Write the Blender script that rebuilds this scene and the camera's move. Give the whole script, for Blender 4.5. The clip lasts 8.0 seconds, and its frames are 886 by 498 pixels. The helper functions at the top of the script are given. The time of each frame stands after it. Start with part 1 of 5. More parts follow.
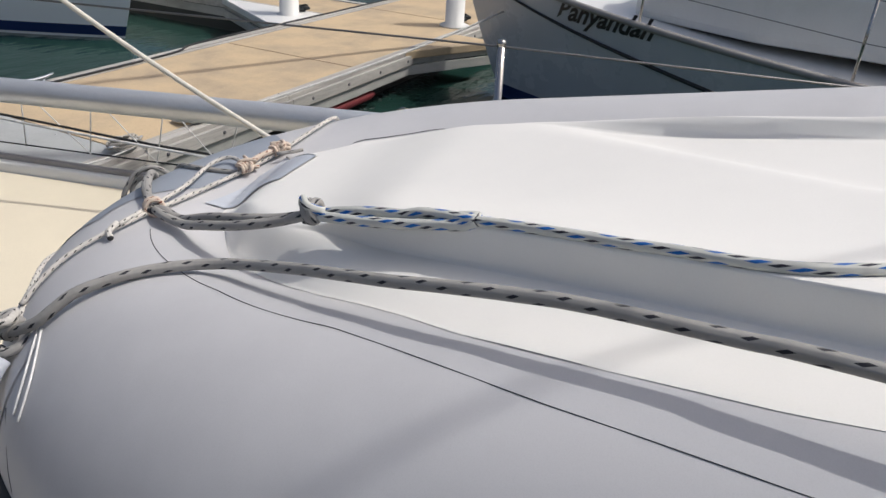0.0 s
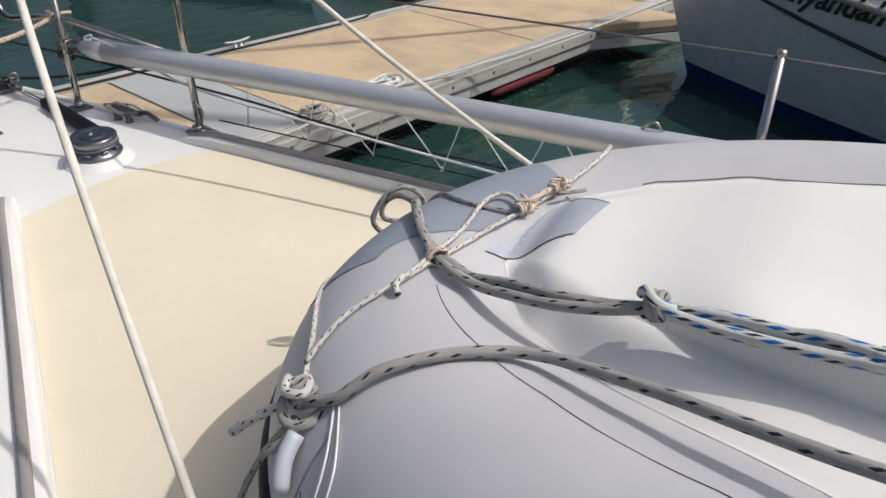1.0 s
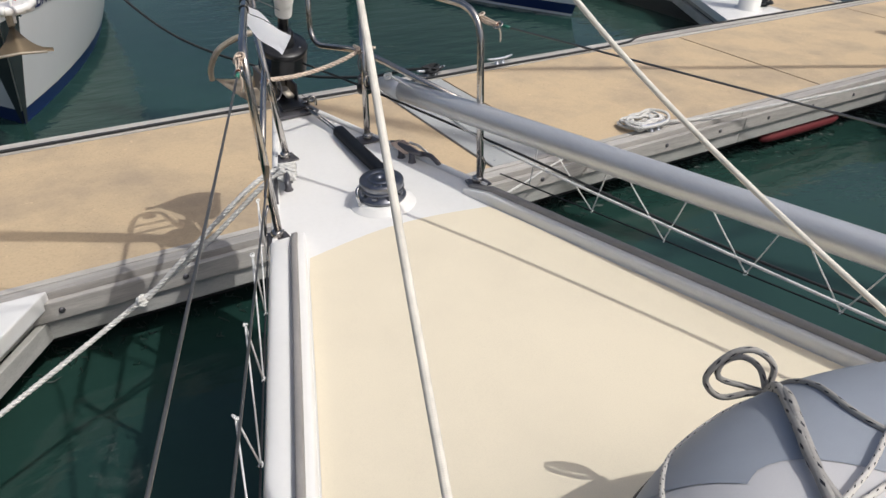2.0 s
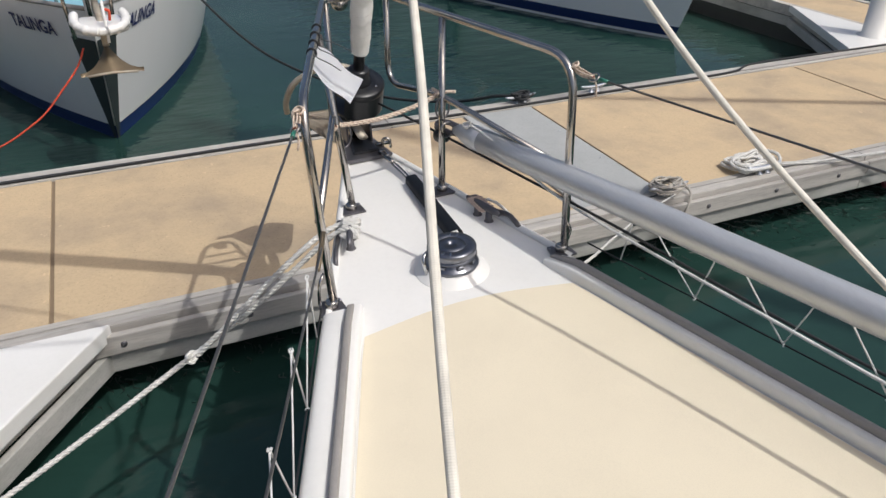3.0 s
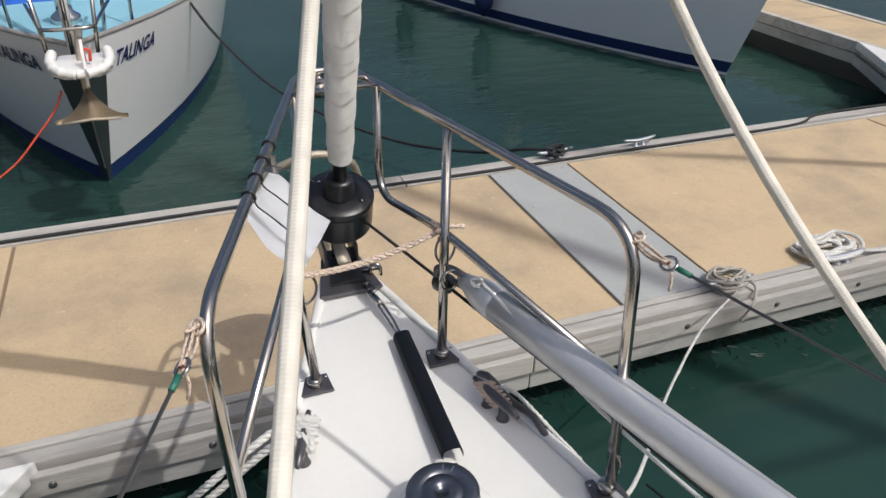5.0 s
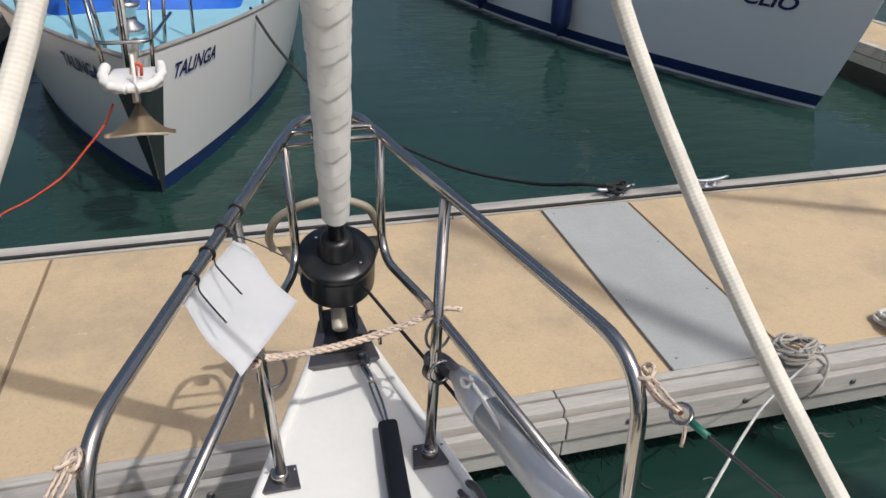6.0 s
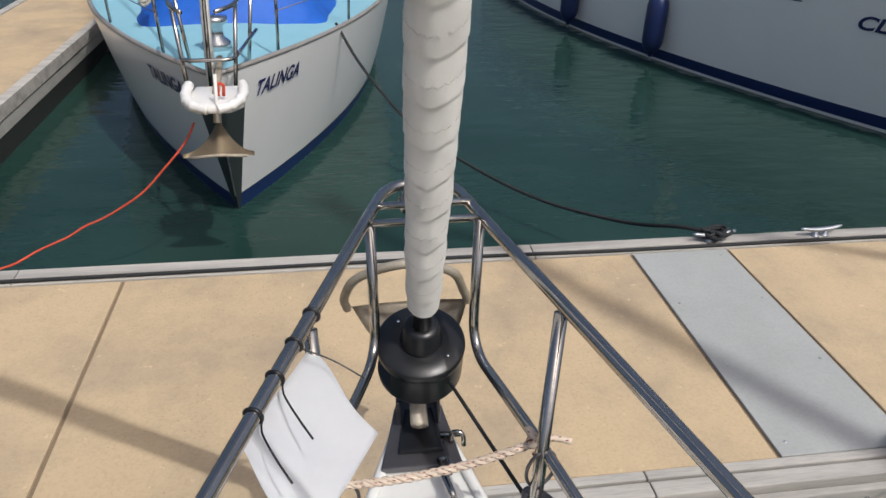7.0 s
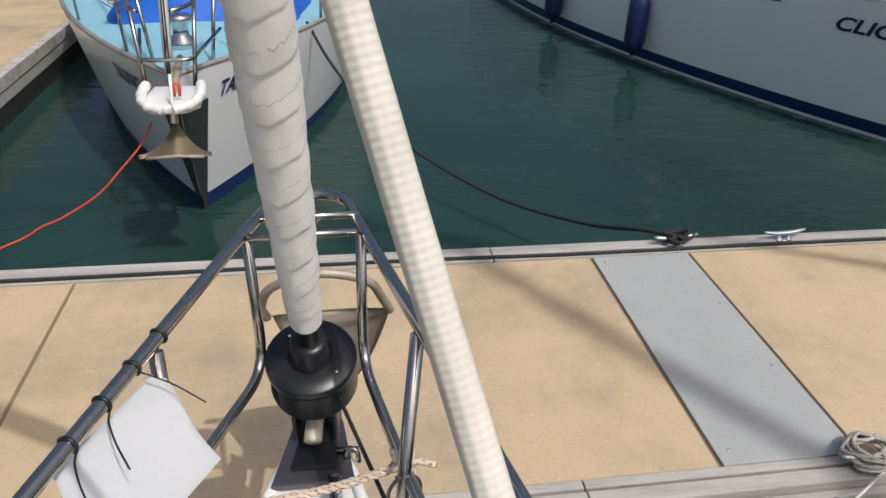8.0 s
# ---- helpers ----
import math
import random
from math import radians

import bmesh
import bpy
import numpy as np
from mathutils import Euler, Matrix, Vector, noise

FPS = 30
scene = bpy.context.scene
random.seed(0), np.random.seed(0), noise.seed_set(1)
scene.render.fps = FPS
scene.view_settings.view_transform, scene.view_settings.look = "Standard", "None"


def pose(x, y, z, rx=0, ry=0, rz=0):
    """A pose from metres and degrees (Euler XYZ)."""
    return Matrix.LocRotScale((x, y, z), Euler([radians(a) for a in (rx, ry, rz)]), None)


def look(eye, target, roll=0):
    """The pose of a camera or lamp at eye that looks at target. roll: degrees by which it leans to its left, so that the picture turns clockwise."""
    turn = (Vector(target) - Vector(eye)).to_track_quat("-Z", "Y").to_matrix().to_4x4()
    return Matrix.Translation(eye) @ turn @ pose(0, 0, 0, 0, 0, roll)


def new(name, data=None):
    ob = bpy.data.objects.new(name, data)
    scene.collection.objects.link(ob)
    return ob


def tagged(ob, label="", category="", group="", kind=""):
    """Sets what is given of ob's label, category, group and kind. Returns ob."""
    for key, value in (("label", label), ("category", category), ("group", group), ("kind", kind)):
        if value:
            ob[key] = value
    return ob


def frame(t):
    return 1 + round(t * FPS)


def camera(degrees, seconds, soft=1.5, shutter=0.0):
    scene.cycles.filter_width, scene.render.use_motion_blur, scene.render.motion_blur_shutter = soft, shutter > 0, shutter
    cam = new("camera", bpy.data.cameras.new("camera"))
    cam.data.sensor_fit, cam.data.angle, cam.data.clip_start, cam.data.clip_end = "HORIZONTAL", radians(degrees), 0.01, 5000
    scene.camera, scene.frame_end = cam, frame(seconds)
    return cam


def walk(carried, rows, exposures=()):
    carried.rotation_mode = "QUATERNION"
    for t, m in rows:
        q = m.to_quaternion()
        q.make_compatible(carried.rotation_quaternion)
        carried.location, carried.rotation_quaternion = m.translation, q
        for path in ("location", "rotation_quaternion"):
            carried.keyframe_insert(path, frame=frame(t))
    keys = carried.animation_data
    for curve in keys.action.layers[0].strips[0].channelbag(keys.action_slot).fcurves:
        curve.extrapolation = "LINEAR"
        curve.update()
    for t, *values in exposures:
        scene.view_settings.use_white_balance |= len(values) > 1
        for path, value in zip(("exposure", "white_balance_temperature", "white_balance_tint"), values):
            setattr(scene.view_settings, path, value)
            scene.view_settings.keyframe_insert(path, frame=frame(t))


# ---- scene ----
import functools

cam = camera(63.2, 8.0)
PATH = [
    (0, (-1.11, -3.634, 2.402), (0.48, -2.872, 1.457), 3.6),
    (0.3, (-1.081, -3.514, 2.399), (0.404, -2.653, 1.374), 2.9),
    (0.5, (-1.073, -3.453, 2.414), (0.369, -2.537, 1.372), 3.0),
    (1, (-1.063, -3.313, 2.443), (0.275, -2.257, 1.397), 2.5),
    (1.2, (-1.075, -3.244, 2.484), (0.203, -2.116, 1.437), 2.3),
    (1.5, (-1.103, -3.122, 2.547), (0.018, -1.843, 1.494), 2.5),
    (2, (-1.051, -2.959, 2.559), (-0.135, -1.532, 1.498), 1.9),
    (2.1, (-1.038, -2.915, 2.542), (-0.144, -1.469, 1.487), 1.6),
    (3.5, (-0.746, -2.433, 2.602), (-0.076, -0.866, 1.556), 1.4),
    (3.6, (-0.727, -2.357, 2.605), (-0.055, -0.792, 1.557), 1.7),
    (4, (-0.656, -2.115, 2.634), (0.014, -0.546, 1.591), 2.2),
    (4.5, (-0.599, -2.034, 2.637), (0.064, -0.456, 1.602), 1.8),
    (4.7, (-0.545, -1.988, 2.626), (0.117, -0.408, 1.594), 1.6),
    (6, (-0.17, -1.686, 2.644), (0.292, -0.02, 1.637), 1.7),
    (6.2, (-0.174, -1.617, 2.648), (0.233, 0.064, 1.644), 1.8),
    (6.5, (-0.182, -1.499, 2.665), (0.153, 0.203, 1.67), 1.9),
    (7, (-0.175, -1.35, 2.683), (0.105, 0.361, 1.687), 1.8),
    (7.5, (-0.081, -1.34, 2.701), (0.196, 0.369, 1.699), 1.9),
    (8, (0.076, -1.335, 2.706), (0.36, 0.371, 1.701), 2.1),
]
walk(cam, [(t, look(eye, target, roll)) for t, eye, target, roll in PATH])

# ---------------------------------------------------------------- light
SUN_WAY = Vector((-0.365, 0.565, -1.0)).normalized()      # the way the sunlight travels
world = bpy.data.worlds.new("world")
scene.world = world
world.use_nodes = True
wn = world.node_tree
wn.nodes.clear()
sky = wn.nodes.new("ShaderNodeTexSky")
sky.sky_type = "NISHITA"
sky.sun_disc = False
sky.sun_elevation = math.asin(-SUN_WAY.z)
sky.sun_rotation = math.atan2(-SUN_WAY.x, -SUN_WAY.y)
sky.air_density, sky.dust_density, sky.ozone_density = 1.0, 7.0, 3.0
bg = wn.nodes.new("ShaderNodeBackground")
bg.inputs["Strength"].default_value = 0.104
wo = wn.nodes.new("ShaderNodeOutputWorld")
wn.links.new(sky.outputs[0], bg.inputs[0])
wn.links.new(bg.outputs[0], wo.inputs[0])
sun = new("sun", bpy.data.lights.new("sun", "SUN"))
sun.data.energy, sun.data.angle, sun.data.color = 2.15, radians(0.6), (1.0, 0.985, 0.96)
sun.matrix_world = Matrix.Translation((8, -12, 20)) @ SUN_WAY.to_track_quat("-Z", "Y").to_matrix().to_4x4()

# ---------------------------------------------------------------- materials


def math_node(nt, op, a, b=None, c=None):
    n = nt.nodes.new("ShaderNodeMath")
    n.operation = op
    for i, v in enumerate((a, b, c)):
        if v is None:
            continue
        if isinstance(v, (int, float)):
            n.inputs[i].default_value = v
        else:
            nt.links.new(v, n.inputs[i])
    return n.outputs[0]


def mix_col(nt, fac, a, b, kind="MIX"):
    n = nt.nodes.new("ShaderNodeMix")
    n.data_type, n.blend_type = "RGBA", kind
    for sock, v in ((n.inputs[0], fac), (n.inputs[6], a), (n.inputs[7], b)):
        if isinstance(v, (int, float)):
            sock.default_value = v
        elif isinstance(v, tuple):
            sock.default_value = (*v[:3], 1)
        else:
            nt.links.new(v, sock)
    return n.outputs[2]


def noise_tex(nt, scale, detail=4, rough=0.55, vec=None, stretch=None):
    n = nt.nodes.new("ShaderNodeTexNoise")
    n.inputs["Scale"].default_value, n.inputs["Detail"].default_value, n.inputs["Roughness"].default_value = scale, detail, rough
    if vec is None:
        vec = nt.nodes.new("ShaderNodeTexCoord").outputs["Object"]
    if stretch:
        m = nt.nodes.new("ShaderNodeMapping")
        m.inputs["Scale"].default_value = stretch
        nt.links.new(vec, m.inputs[0])
        vec = m.outputs[0]
    nt.links.new(vec, n.inputs["Vector"])
    return n.outputs[0]


def ramp(nt, fac, lo, hi):
    n = nt.nodes.new("ShaderNodeMapRange")
    n.inputs[1].default_value, n.inputs[2].default_value = lo, hi
    nt.links.new(fac, n.inputs[0])
    return n.outputs[0]


def blank(name):
    m = bpy.data.materials.new(name)
    m.use_nodes = True
    return m, m.node_tree, m.node_tree.nodes["Principled BSDF"]


def bump(nt, bsdf, height, strength=0.3, dist=0.005):
    b = nt.nodes.new("ShaderNodeBump")
    b.inputs["Strength"].default_value, b.inputs["Distance"].default_value = strength, dist
    nt.links.new(height, b.inputs["Height"])
    nt.links.new(b.outputs[0], bsdf.inputs["Normal"])
    return b


def surface(name, col, rough=0.5, metal=0.0, dirt=None, big=1.5, fine=40.0, amount=0.35, grain=0.12, relief=0.15, depth=0.003,
            stretch=None, spread=0.0, coat=0.0, rough_var=0.1, pits=0.0):
    """A painted, cast or worn surface: broad stains of `dirt`, fine grain, relief and varied gloss."""
    m, nt, p = blank(name)
    dirt = dirt or tuple(c * 0.7 for c in col)
    b = noise_tex(nt, big, 5, 0.6, stretch=stretch)
    f = noise_tex(nt, fine, 5, 0.6, stretch=stretch)
    c = mix_col(nt, math_node(nt, "MULTIPLY", ramp(nt, b, 0.42, 0.72), amount), col, dirt)
    c = mix_col(nt, math_node(nt, "MULTIPLY", ramp(nt, f, 0.45, 0.75), grain), c, tuple(x * 0.45 for x in col))
    if pits:
        worn = ramp(nt, noise_tex(nt, 1.3, 3), 0.35, 0.65)
        holes = math_node(nt, "MULTIPLY", ramp(nt, noise_tex(nt, 85, 2, 0.5), 0.66, 0.72), worn)
        specks = ramp(nt, noise_tex(nt, 19, 2, 0.5), 0.71, 0.75)
        c = mix_col(nt, math_node(nt, "MULTIPLY", holes, pits), c, tuple(x * 0.35 for x in col))
        c = mix_col(nt, math_node(nt, "MULTIPLY", specks, pits * 0.5), c, tuple(min(1, x * 1.5) for x in col))
    if spread:
        info = nt.nodes.new("ShaderNodeObjectInfo")
        v = math_node(nt, "MULTIPLY_ADD", info.outputs["Random"], spread, 1 - spread / 2)
        hsv = nt.nodes.new("ShaderNodeHueSaturation")
        nt.links.new(v, hsv.inputs["Value"])
        nt.links.new(c, hsv.inputs["Color"])
        c = hsv.outputs[0]
    nt.links.new(c, p.inputs["Base Color"])
    nt.links.new(math_node(nt, "MULTIPLY_ADD", b, rough_var, rough - rough_var / 2), p.inputs["Roughness"])
    p.inputs["Metallic"].default_value = metal
    p.inputs["Coat Weight"].default_value = coat
    if relief:
        bump(nt, p, math_node(nt, "ADD", f, math_node(nt, "MULTIPLY", b, 1.5)), relief, depth)
    return m


def rope_material(name, col, fleck=None, second=None, pitch=0.045, strands=4, weave=160.0, dirt=0.35):
    """Braided rope: relief of the braid along the rope's own length, dark tracer marks, grime."""
    m, nt, p = blank(name)
    uv = nt.nodes.new("ShaderNodeUVMap")
    uv.uv_map = "along"
    sep = nt.nodes.new("ShaderNodeSeparateXYZ")
    nt.links.new(uv.outputs[0], sep.inputs[0])
    u, v = sep.outputs[0], sep.outputs[1]
    run = math_node(nt, "MULTIPLY", u, weave * 2)
    turn = math_node(nt, "MULTIPLY", v, 2 * math.pi * strands)
    braid = math_node(nt, "MULTIPLY", math_node(nt, "SINE", math_node(nt, "ADD", run, turn)), math_node(nt, "SINE", math_node(nt, "SUBTRACT", run, turn)))
    grime = noise_tex(nt, 25, 4)
    c = mix_col(nt, math_node(nt, "MULTIPLY", ramp(nt, grime, 0.4, 0.7), dirt), col, tuple(x * 0.5 for x in col))
    # faint shade put into the colour in the hollows of the braid
    c = mix_col(nt, math_node(nt, "MULTIPLY", ramp(nt, braid, 0.2, -0.9), 0.02), c, tuple(x * 0.4 for x in col))

    def marks(shift, colour, c, long=0.25, wide=0.34):
        a = math_node(nt, "FRACT", math_node(nt, "ADD", math_node(nt, "DIVIDE", u, pitch), math_node(nt, "MULTIPLY_ADD", v, 3, shift)))
        b = math_node(nt, "FRACT", math_node(nt, "MULTIPLY_ADD", v, 3, math_node(nt, "DIVIDE", u, -pitch * 2.0)))
        on = math_node(nt, "MULTIPLY", math_node(nt, "LESS_THAN", a, long), math_node(nt, "LESS_THAN", b, wide))
        return mix_col(nt, on, c, colour)
    if fleck:
        c = marks(0.0, fleck, c)
    if second:
        c = marks(0.5, second, c, 0.30, 0.40)
    nt.links.new(c, p.inputs["Base Color"])
    p.inputs["Roughness"].default_value = 0.75
    bump(nt, p, braid, 0.22, 0.001)
    return m


def water_material():
    m, nt, p = blank("harbour_water")
    big = noise_tex(nt, 0.35, 3)
    c = mix_col(nt, ramp(nt, big, 0.35, 0.7), (0.011, 0.034, 0.028), (0.023, 0.058, 0.047))
    nt.links.new(c, p.inputs["Base Color"])
    p.inputs["Roughness"].default_value = 0.06
    p.inputs["IOR"].default_value = 1.33
    w1 = noise_tex(nt, 1.6, 3, 0.5, stretch=(1.0, 2.2, 1.0))
    w2 = noise_tex(nt, 7.0, 3, 0.5, stretch=(1.0, 1.8, 1.0))
    bump(nt, p, math_node(nt, "MULTIPLY_ADD", w2, 0.18, w1), 0.22, 0.08)
    return m


GELCOAT = surface("white_gelcoat", (0.80, 0.79, 0.76), 0.32, dirt=(0.66, 0.65, 0.60), big=2.0, fine=60, amount=0.35, grain=0.05, relief=0.05, coat=0.15)
CREAM = surface("cream_nonslip_paint", (0.76, 0.68, 0.52), 0.75, dirt=(0.64, 0.57, 0.44), big=2.5, fine=350, amount=0.4, grain=0.12, relief=0.25, depth=0.001)
STEEL = surface("polished_stainless", (0.50, 0.475, 0.445), 0.16, 1.0, dirt=(0.36, 0.33, 0.29), big=9, fine=120, amount=0.55, grain=0.15, relief=0.03, rough_var=0.16)
CAP_METAL = surface("worn_chrome_cap", (0.25, 0.26, 0.29), 0.30, 1.0, dirt=(0.12, 0.125, 0.14), big=22, fine=260, amount=0.6, grain=0.15, relief=0.04)
CHROME = surface("chrome", (0.62, 0.62, 0.62), 0.10, 1.0, big=14, fine=200, amount=0.3, grain=0.05, relief=0.02)
BLACK = surface("black_plastic", (0.009, 0.010, 0.012), 0.34, dirt=(0.03, 0.03, 0.032), big=12, fine=120, amount=0.5, grain=0.1, relief=0.06)
NAVY_CANVAS = surface("dark_navy_cover", (0.012, 0.017, 0.026), 0.6, big=10, fine=300, relief=0.25, depth=0.001)
DARK_STEEL = surface("dark_grey_metal", (0.16, 0.155, 0.165), 0.42, 0.75, dirt=(0.10, 0.09, 0.085), big=10, fine=150, amount=0.5, relief=0.05)
RAIL_GREY = surface("weathered_grey_rail", (0.33, 0.31, 0.29), 0.55, 0.15, dirt=(0.22, 0.21, 0.20), big=5, fine=120, amount=0.6, grain=0.2, relief=0.1, stretch=(3, 0.6, 3))
ALLOY = surface("anodised_alloy", (0.56, 0.58, 0.61), 0.36, 0.85, dirt=(0.36, 0.38, 0.40), big=4, fine=90, amount=0.5, grain=0.15, relief=0.04, stretch=(2, 0.5, 2))
SAILCLOTH = surface("off_white_sailcloth", (0.80, 0.785, 0.74), 0.85, dirt=(0.60, 0.57, 0.51), big=7, fine=500, amount=0.5, grain=0.1, relief=0.3, depth=0.002)
POLE_ALLOY = surface("dull_silver_pole", (0.62, 0.635, 0.65), 0.38, 0.5, dirt=(0.46, 0.47, 0.49), big=4, fine=90, amount=0.5, grain=0.12, relief=0.04, stretch=(2, 0.5, 2))
PAPER = surface("white_laminated_paper", (0.90, 0.91, 0.93), 0.45, dirt=(0.72, 0.75, 0.80), big=6, fine=90, amount=0.4, grain=0.02, relief=0.06)
TUBE_GREY = surface("grey_pvc_fabric", (0.545, 0.54, 0.545), 0.52, dirt=(0.42, 0.42, 0.43), big=3, fine=700, amount=0.55, grain=0.12, relief=0.12, depth=0.0008)
PATCH_PALE = surface("pale_blue_grey_patch", (0.50, 0.53, 0.58), 0.5, big=4, fine=700, amount=0.4, grain=0.06, relief=0.1, depth=0.0008)
TUBE_DARK = surface("blue_grey_pvc_patch", (0.31, 0.34, 0.385), 0.55, big=4, fine=700, amount=0.4, grain=0.1, relief=0.12, depth=0.0008)
HULL_WHITE = surface("white_dinghy_fabric", (0.83, 0.81, 0.765), 0.5, dirt=(0.70, 0.69, 0.66), big=2.5, fine=500, amount=0.4, grain=0.05, relief=0.12, depth=0.001)
RUBBER = surface("black_rubber", (0.02, 0.02, 0.021), 0.6, big=8, fine=200, relief=0.1)
CONCRETE = surface("beige_pontoon_concrete", (0.565, 0.43, 0.268), 0.88, dirt=(0.33, 0.265, 0.195), big=1.7, fine=70, amount=0.75, grain=0.25, relief=0.35, depth=0.003, spread=0.07, pits=0.6)
PANEL_GREY = surface("grey_fibreglass_panel", (0.40, 0.41, 0.40), 0.7, dirt=(0.30, 0.31, 0.30), big=2, fine=60, amount=0.6, grain=0.2, relief=0.1, depth=0.002)
TIMBER = surface("weathered_grey_timber", (0.50, 0.475, 0.435), 0.85, dirt=(0.22, 0.205, 0.19), big=3, fine=45, amount=0.7, grain=0.45, relief=0.5, depth=0.004, stretch=(0.25, 3, 3), spread=0.15)
FASCIA = surface("pale_concrete_fascia", (0.46, 0.45, 0.42), 0.85, dirt=(0.22, 0.23, 0.20), big=1.5, fine=40, amount=0.7, grain=0.3, relief=0.35, depth=0.004, stretch=(1, 1, 3))
WET_DARK = surface("wet_float_shell", (0.035, 0.037, 0.034), 0.5, big=3, fine=30, relief=0.4, depth=0.006)
JOINT = surface("dark_joint_filler", (0.23, 0.17, 0.11), 0.9, fine=80, relief=0.3)
WEED = surface("dark_green_seaweed", (0.03, 0.055, 0.045), 0.5, dirt=(0.015, 0.03, 0.025), big=20, fine=120, amount=0.9, relief=0.5)
TOPSIDE = surface("white_painted_topsides", (0.80, 0.80, 0.79), 0.25, dirt=(0.70, 0.69, 0.66), big=1.2, fine=60, amount=0.35, grain=0.03, relief=0.03, coat=0.3, stretch=(1, 1, 0.4))
TOPSIDE_BRIGHT = surface("bright_white_topsides", (0.88, 0.88, 0.87), 0.22, dirt=(0.80, 0.79, 0.77), big=1.2, fine=60, amount=0.3, grain=0.02, relief=0.02, coat=0.4)
TOPSIDE_GREY = surface("pale_grey_topsides", (0.50, 0.525, 0.55), 0.28, big=1.2, fine=60, amount=0.3, grain=0.03, relief=0.03, coat=0.3)
BOOT_BLUE = surface("dark_blue_boot_stripe", (0.012, 0.03, 0.115), 0.35, big=2, fine=60, amount=0.4, relief=0.03)
STEM_DARK = surface("dark_green_stem_guard", (0.035, 0.045, 0.045), 0.5, big=4, fine=60, relief=0.06)
DECK_BLUE = surface("pale_blue_deck_paint", (0.26, 0.52, 0.62), 0.7, dirt=(0.2, 0.42, 0.50), big=2, fine=300, amount=0.4, relief=0.15, depth=0.001)
TARP_BLUE = surface("bright_blue_tarpaulin", (0.01, 0.12, 0.55), 0.55, dirt=(0.008, 0.07, 0.36), big=4, fine=200, amount=0.6, relief=0.3, depth=0.004)
FENDER_BLUE = surface("navy_fender_vinyl", (0.012, 0.025, 0.10), 0.35, big=6, fine=90, relief=0.05)
INK_BLUE = surface("navy_lettering", (0.012, 0.02, 0.10), 0.4, relief=0)
INK_BLACK = surface("black_lettering", (0.012, 0.012, 0.014), 0.4, relief=0)
GALV = surface("worn_galvanised_steel", (0.52, 0.46, 0.37), 0.6, 0.5, dirt=(0.26, 0.20, 0.13), big=8, fine=80, amount=0.7, grain=0.3, relief=0.2)
BRONZE = surface("dull_bronze", (0.22, 0.17, 0.11), 0.5, 0.6, big=9, fine=90, amount=0.6, relief=0.1)
GREEN_CAP = surface("green_plastic_sleeve", (0.02, 0.16, 0.11), 0.45, relief=0.05)
WIRE = surface("dull_steel_wire", (0.22, 0.215, 0.21), 0.45, 0.8, fine=300, relief=0.1)
ORANGE = rope_material("orange_rope", (0.66, 0.085, 0.04), dirt=0.35)
BLACK_ROPE = rope_material("black_rope", (0.016, 0.018, 0.02), dirt=0.2)
CREAM_ROPE = rope_material("cream_braided_line", (0.74, 0.70, 0.61), pitch=0.03, weave=480, strands=5)
FLECK_ROPE = rope_material("grey_rope_with_black_flecks", (0.35, 0.335, 0.31), fleck=(0.012, 0.013, 0.02), pitch=0.040)
PALE_FLECK = rope_material("pale_rope_with_black_flecks", (0.60, 0.57, 0.52), fleck=(0.03, 0.03, 0.03), pitch=0.020, weave=300)
BLUE_FLECK = rope_material("white_rope_with_blue_flecks", (0.60, 0.60, 0.55), fleck=(0.02, 0.02, 0.03), second=(0.0, 0.11, 0.40), pitch=0.055)
PINK_FLECK = rope_material("cream_rope_with_red_flecks", (0.68, 0.56, 0.45), fleck=(0.22, 0.07, 0.04), pitch=0.02, weave=300)
LAID_WHITE = rope_material("white_three_strand_rope", (0.66, 0.65, 0.61), weave=300, strands=2)
LAID_GREY = rope_material("grey_weathered_rope", (0.44, 0.41, 0.36), weave=300, strands=2)
NET_CORD = rope_material("white_net_cord", (0.72, 0.72, 0.70), weave=400, strands=3)
WATER = water_material()

# ---------------------------------------------------------------- mesh helpers


def finish(name, bm, material, smooth=True):
    bmesh.ops.recalc_face_normals(bm, faces=bm.faces)
    me = bpy.data.meshes.new(name)
    bm.to_mesh(me)
    bm.free()
    me.materials.append(material)
    if smooth:
        me.shade_smooth()
    return me


def thing(name, label, category, group="", kind="", m=Matrix()):
    ob = new(name)
    ob.empty_display_size = 0.05
    ob.matrix_basis = m
    return tagged(ob, label, category, group, kind)


def solid(name, bm, material, label, category, group="", kind="", m=Matrix(), smooth=True):
    ob = new(name, finish(name, bm, material, smooth))
    ob.matrix_basis = m
    return tagged(ob, label, category, group, kind)


def part(name, bm, material, parent, label="", smooth=True):
    ob = new(name, finish(name, bm, material, smooth))
    ob.parent = parent
    return tagged(ob, label)


def V(*a):
    return Vector(a)


def spline(points, step=0.02, closed=False):
    """A smooth line through points, sampled about every `step` metres."""
    pts = [Vector(p) for p in points]
    n = len(pts)
    out = []
    for i in range(n if closed else n - 1):
        if closed:
            a, b, c, d = pts[i - 1], pts[i], pts[(i + 1) % n], pts[(i + 2) % n]
        else:
            a, b, c, d = pts[max(i - 1, 0)], pts[i], pts[i + 1], pts[min(i + 2, n - 1)]
        k = max(2, int((c - b).length / step))
        for j in range(k):
            t = j / k
            out.append(0.5 * ((2 * b) + (c - a) * t + (2 * a - 5 * b + 4 * c - d) * t * t + (3 * b - a - 3 * c + d) * t ** 3))
    if not closed:
        out.append(pts[-1])
    return out


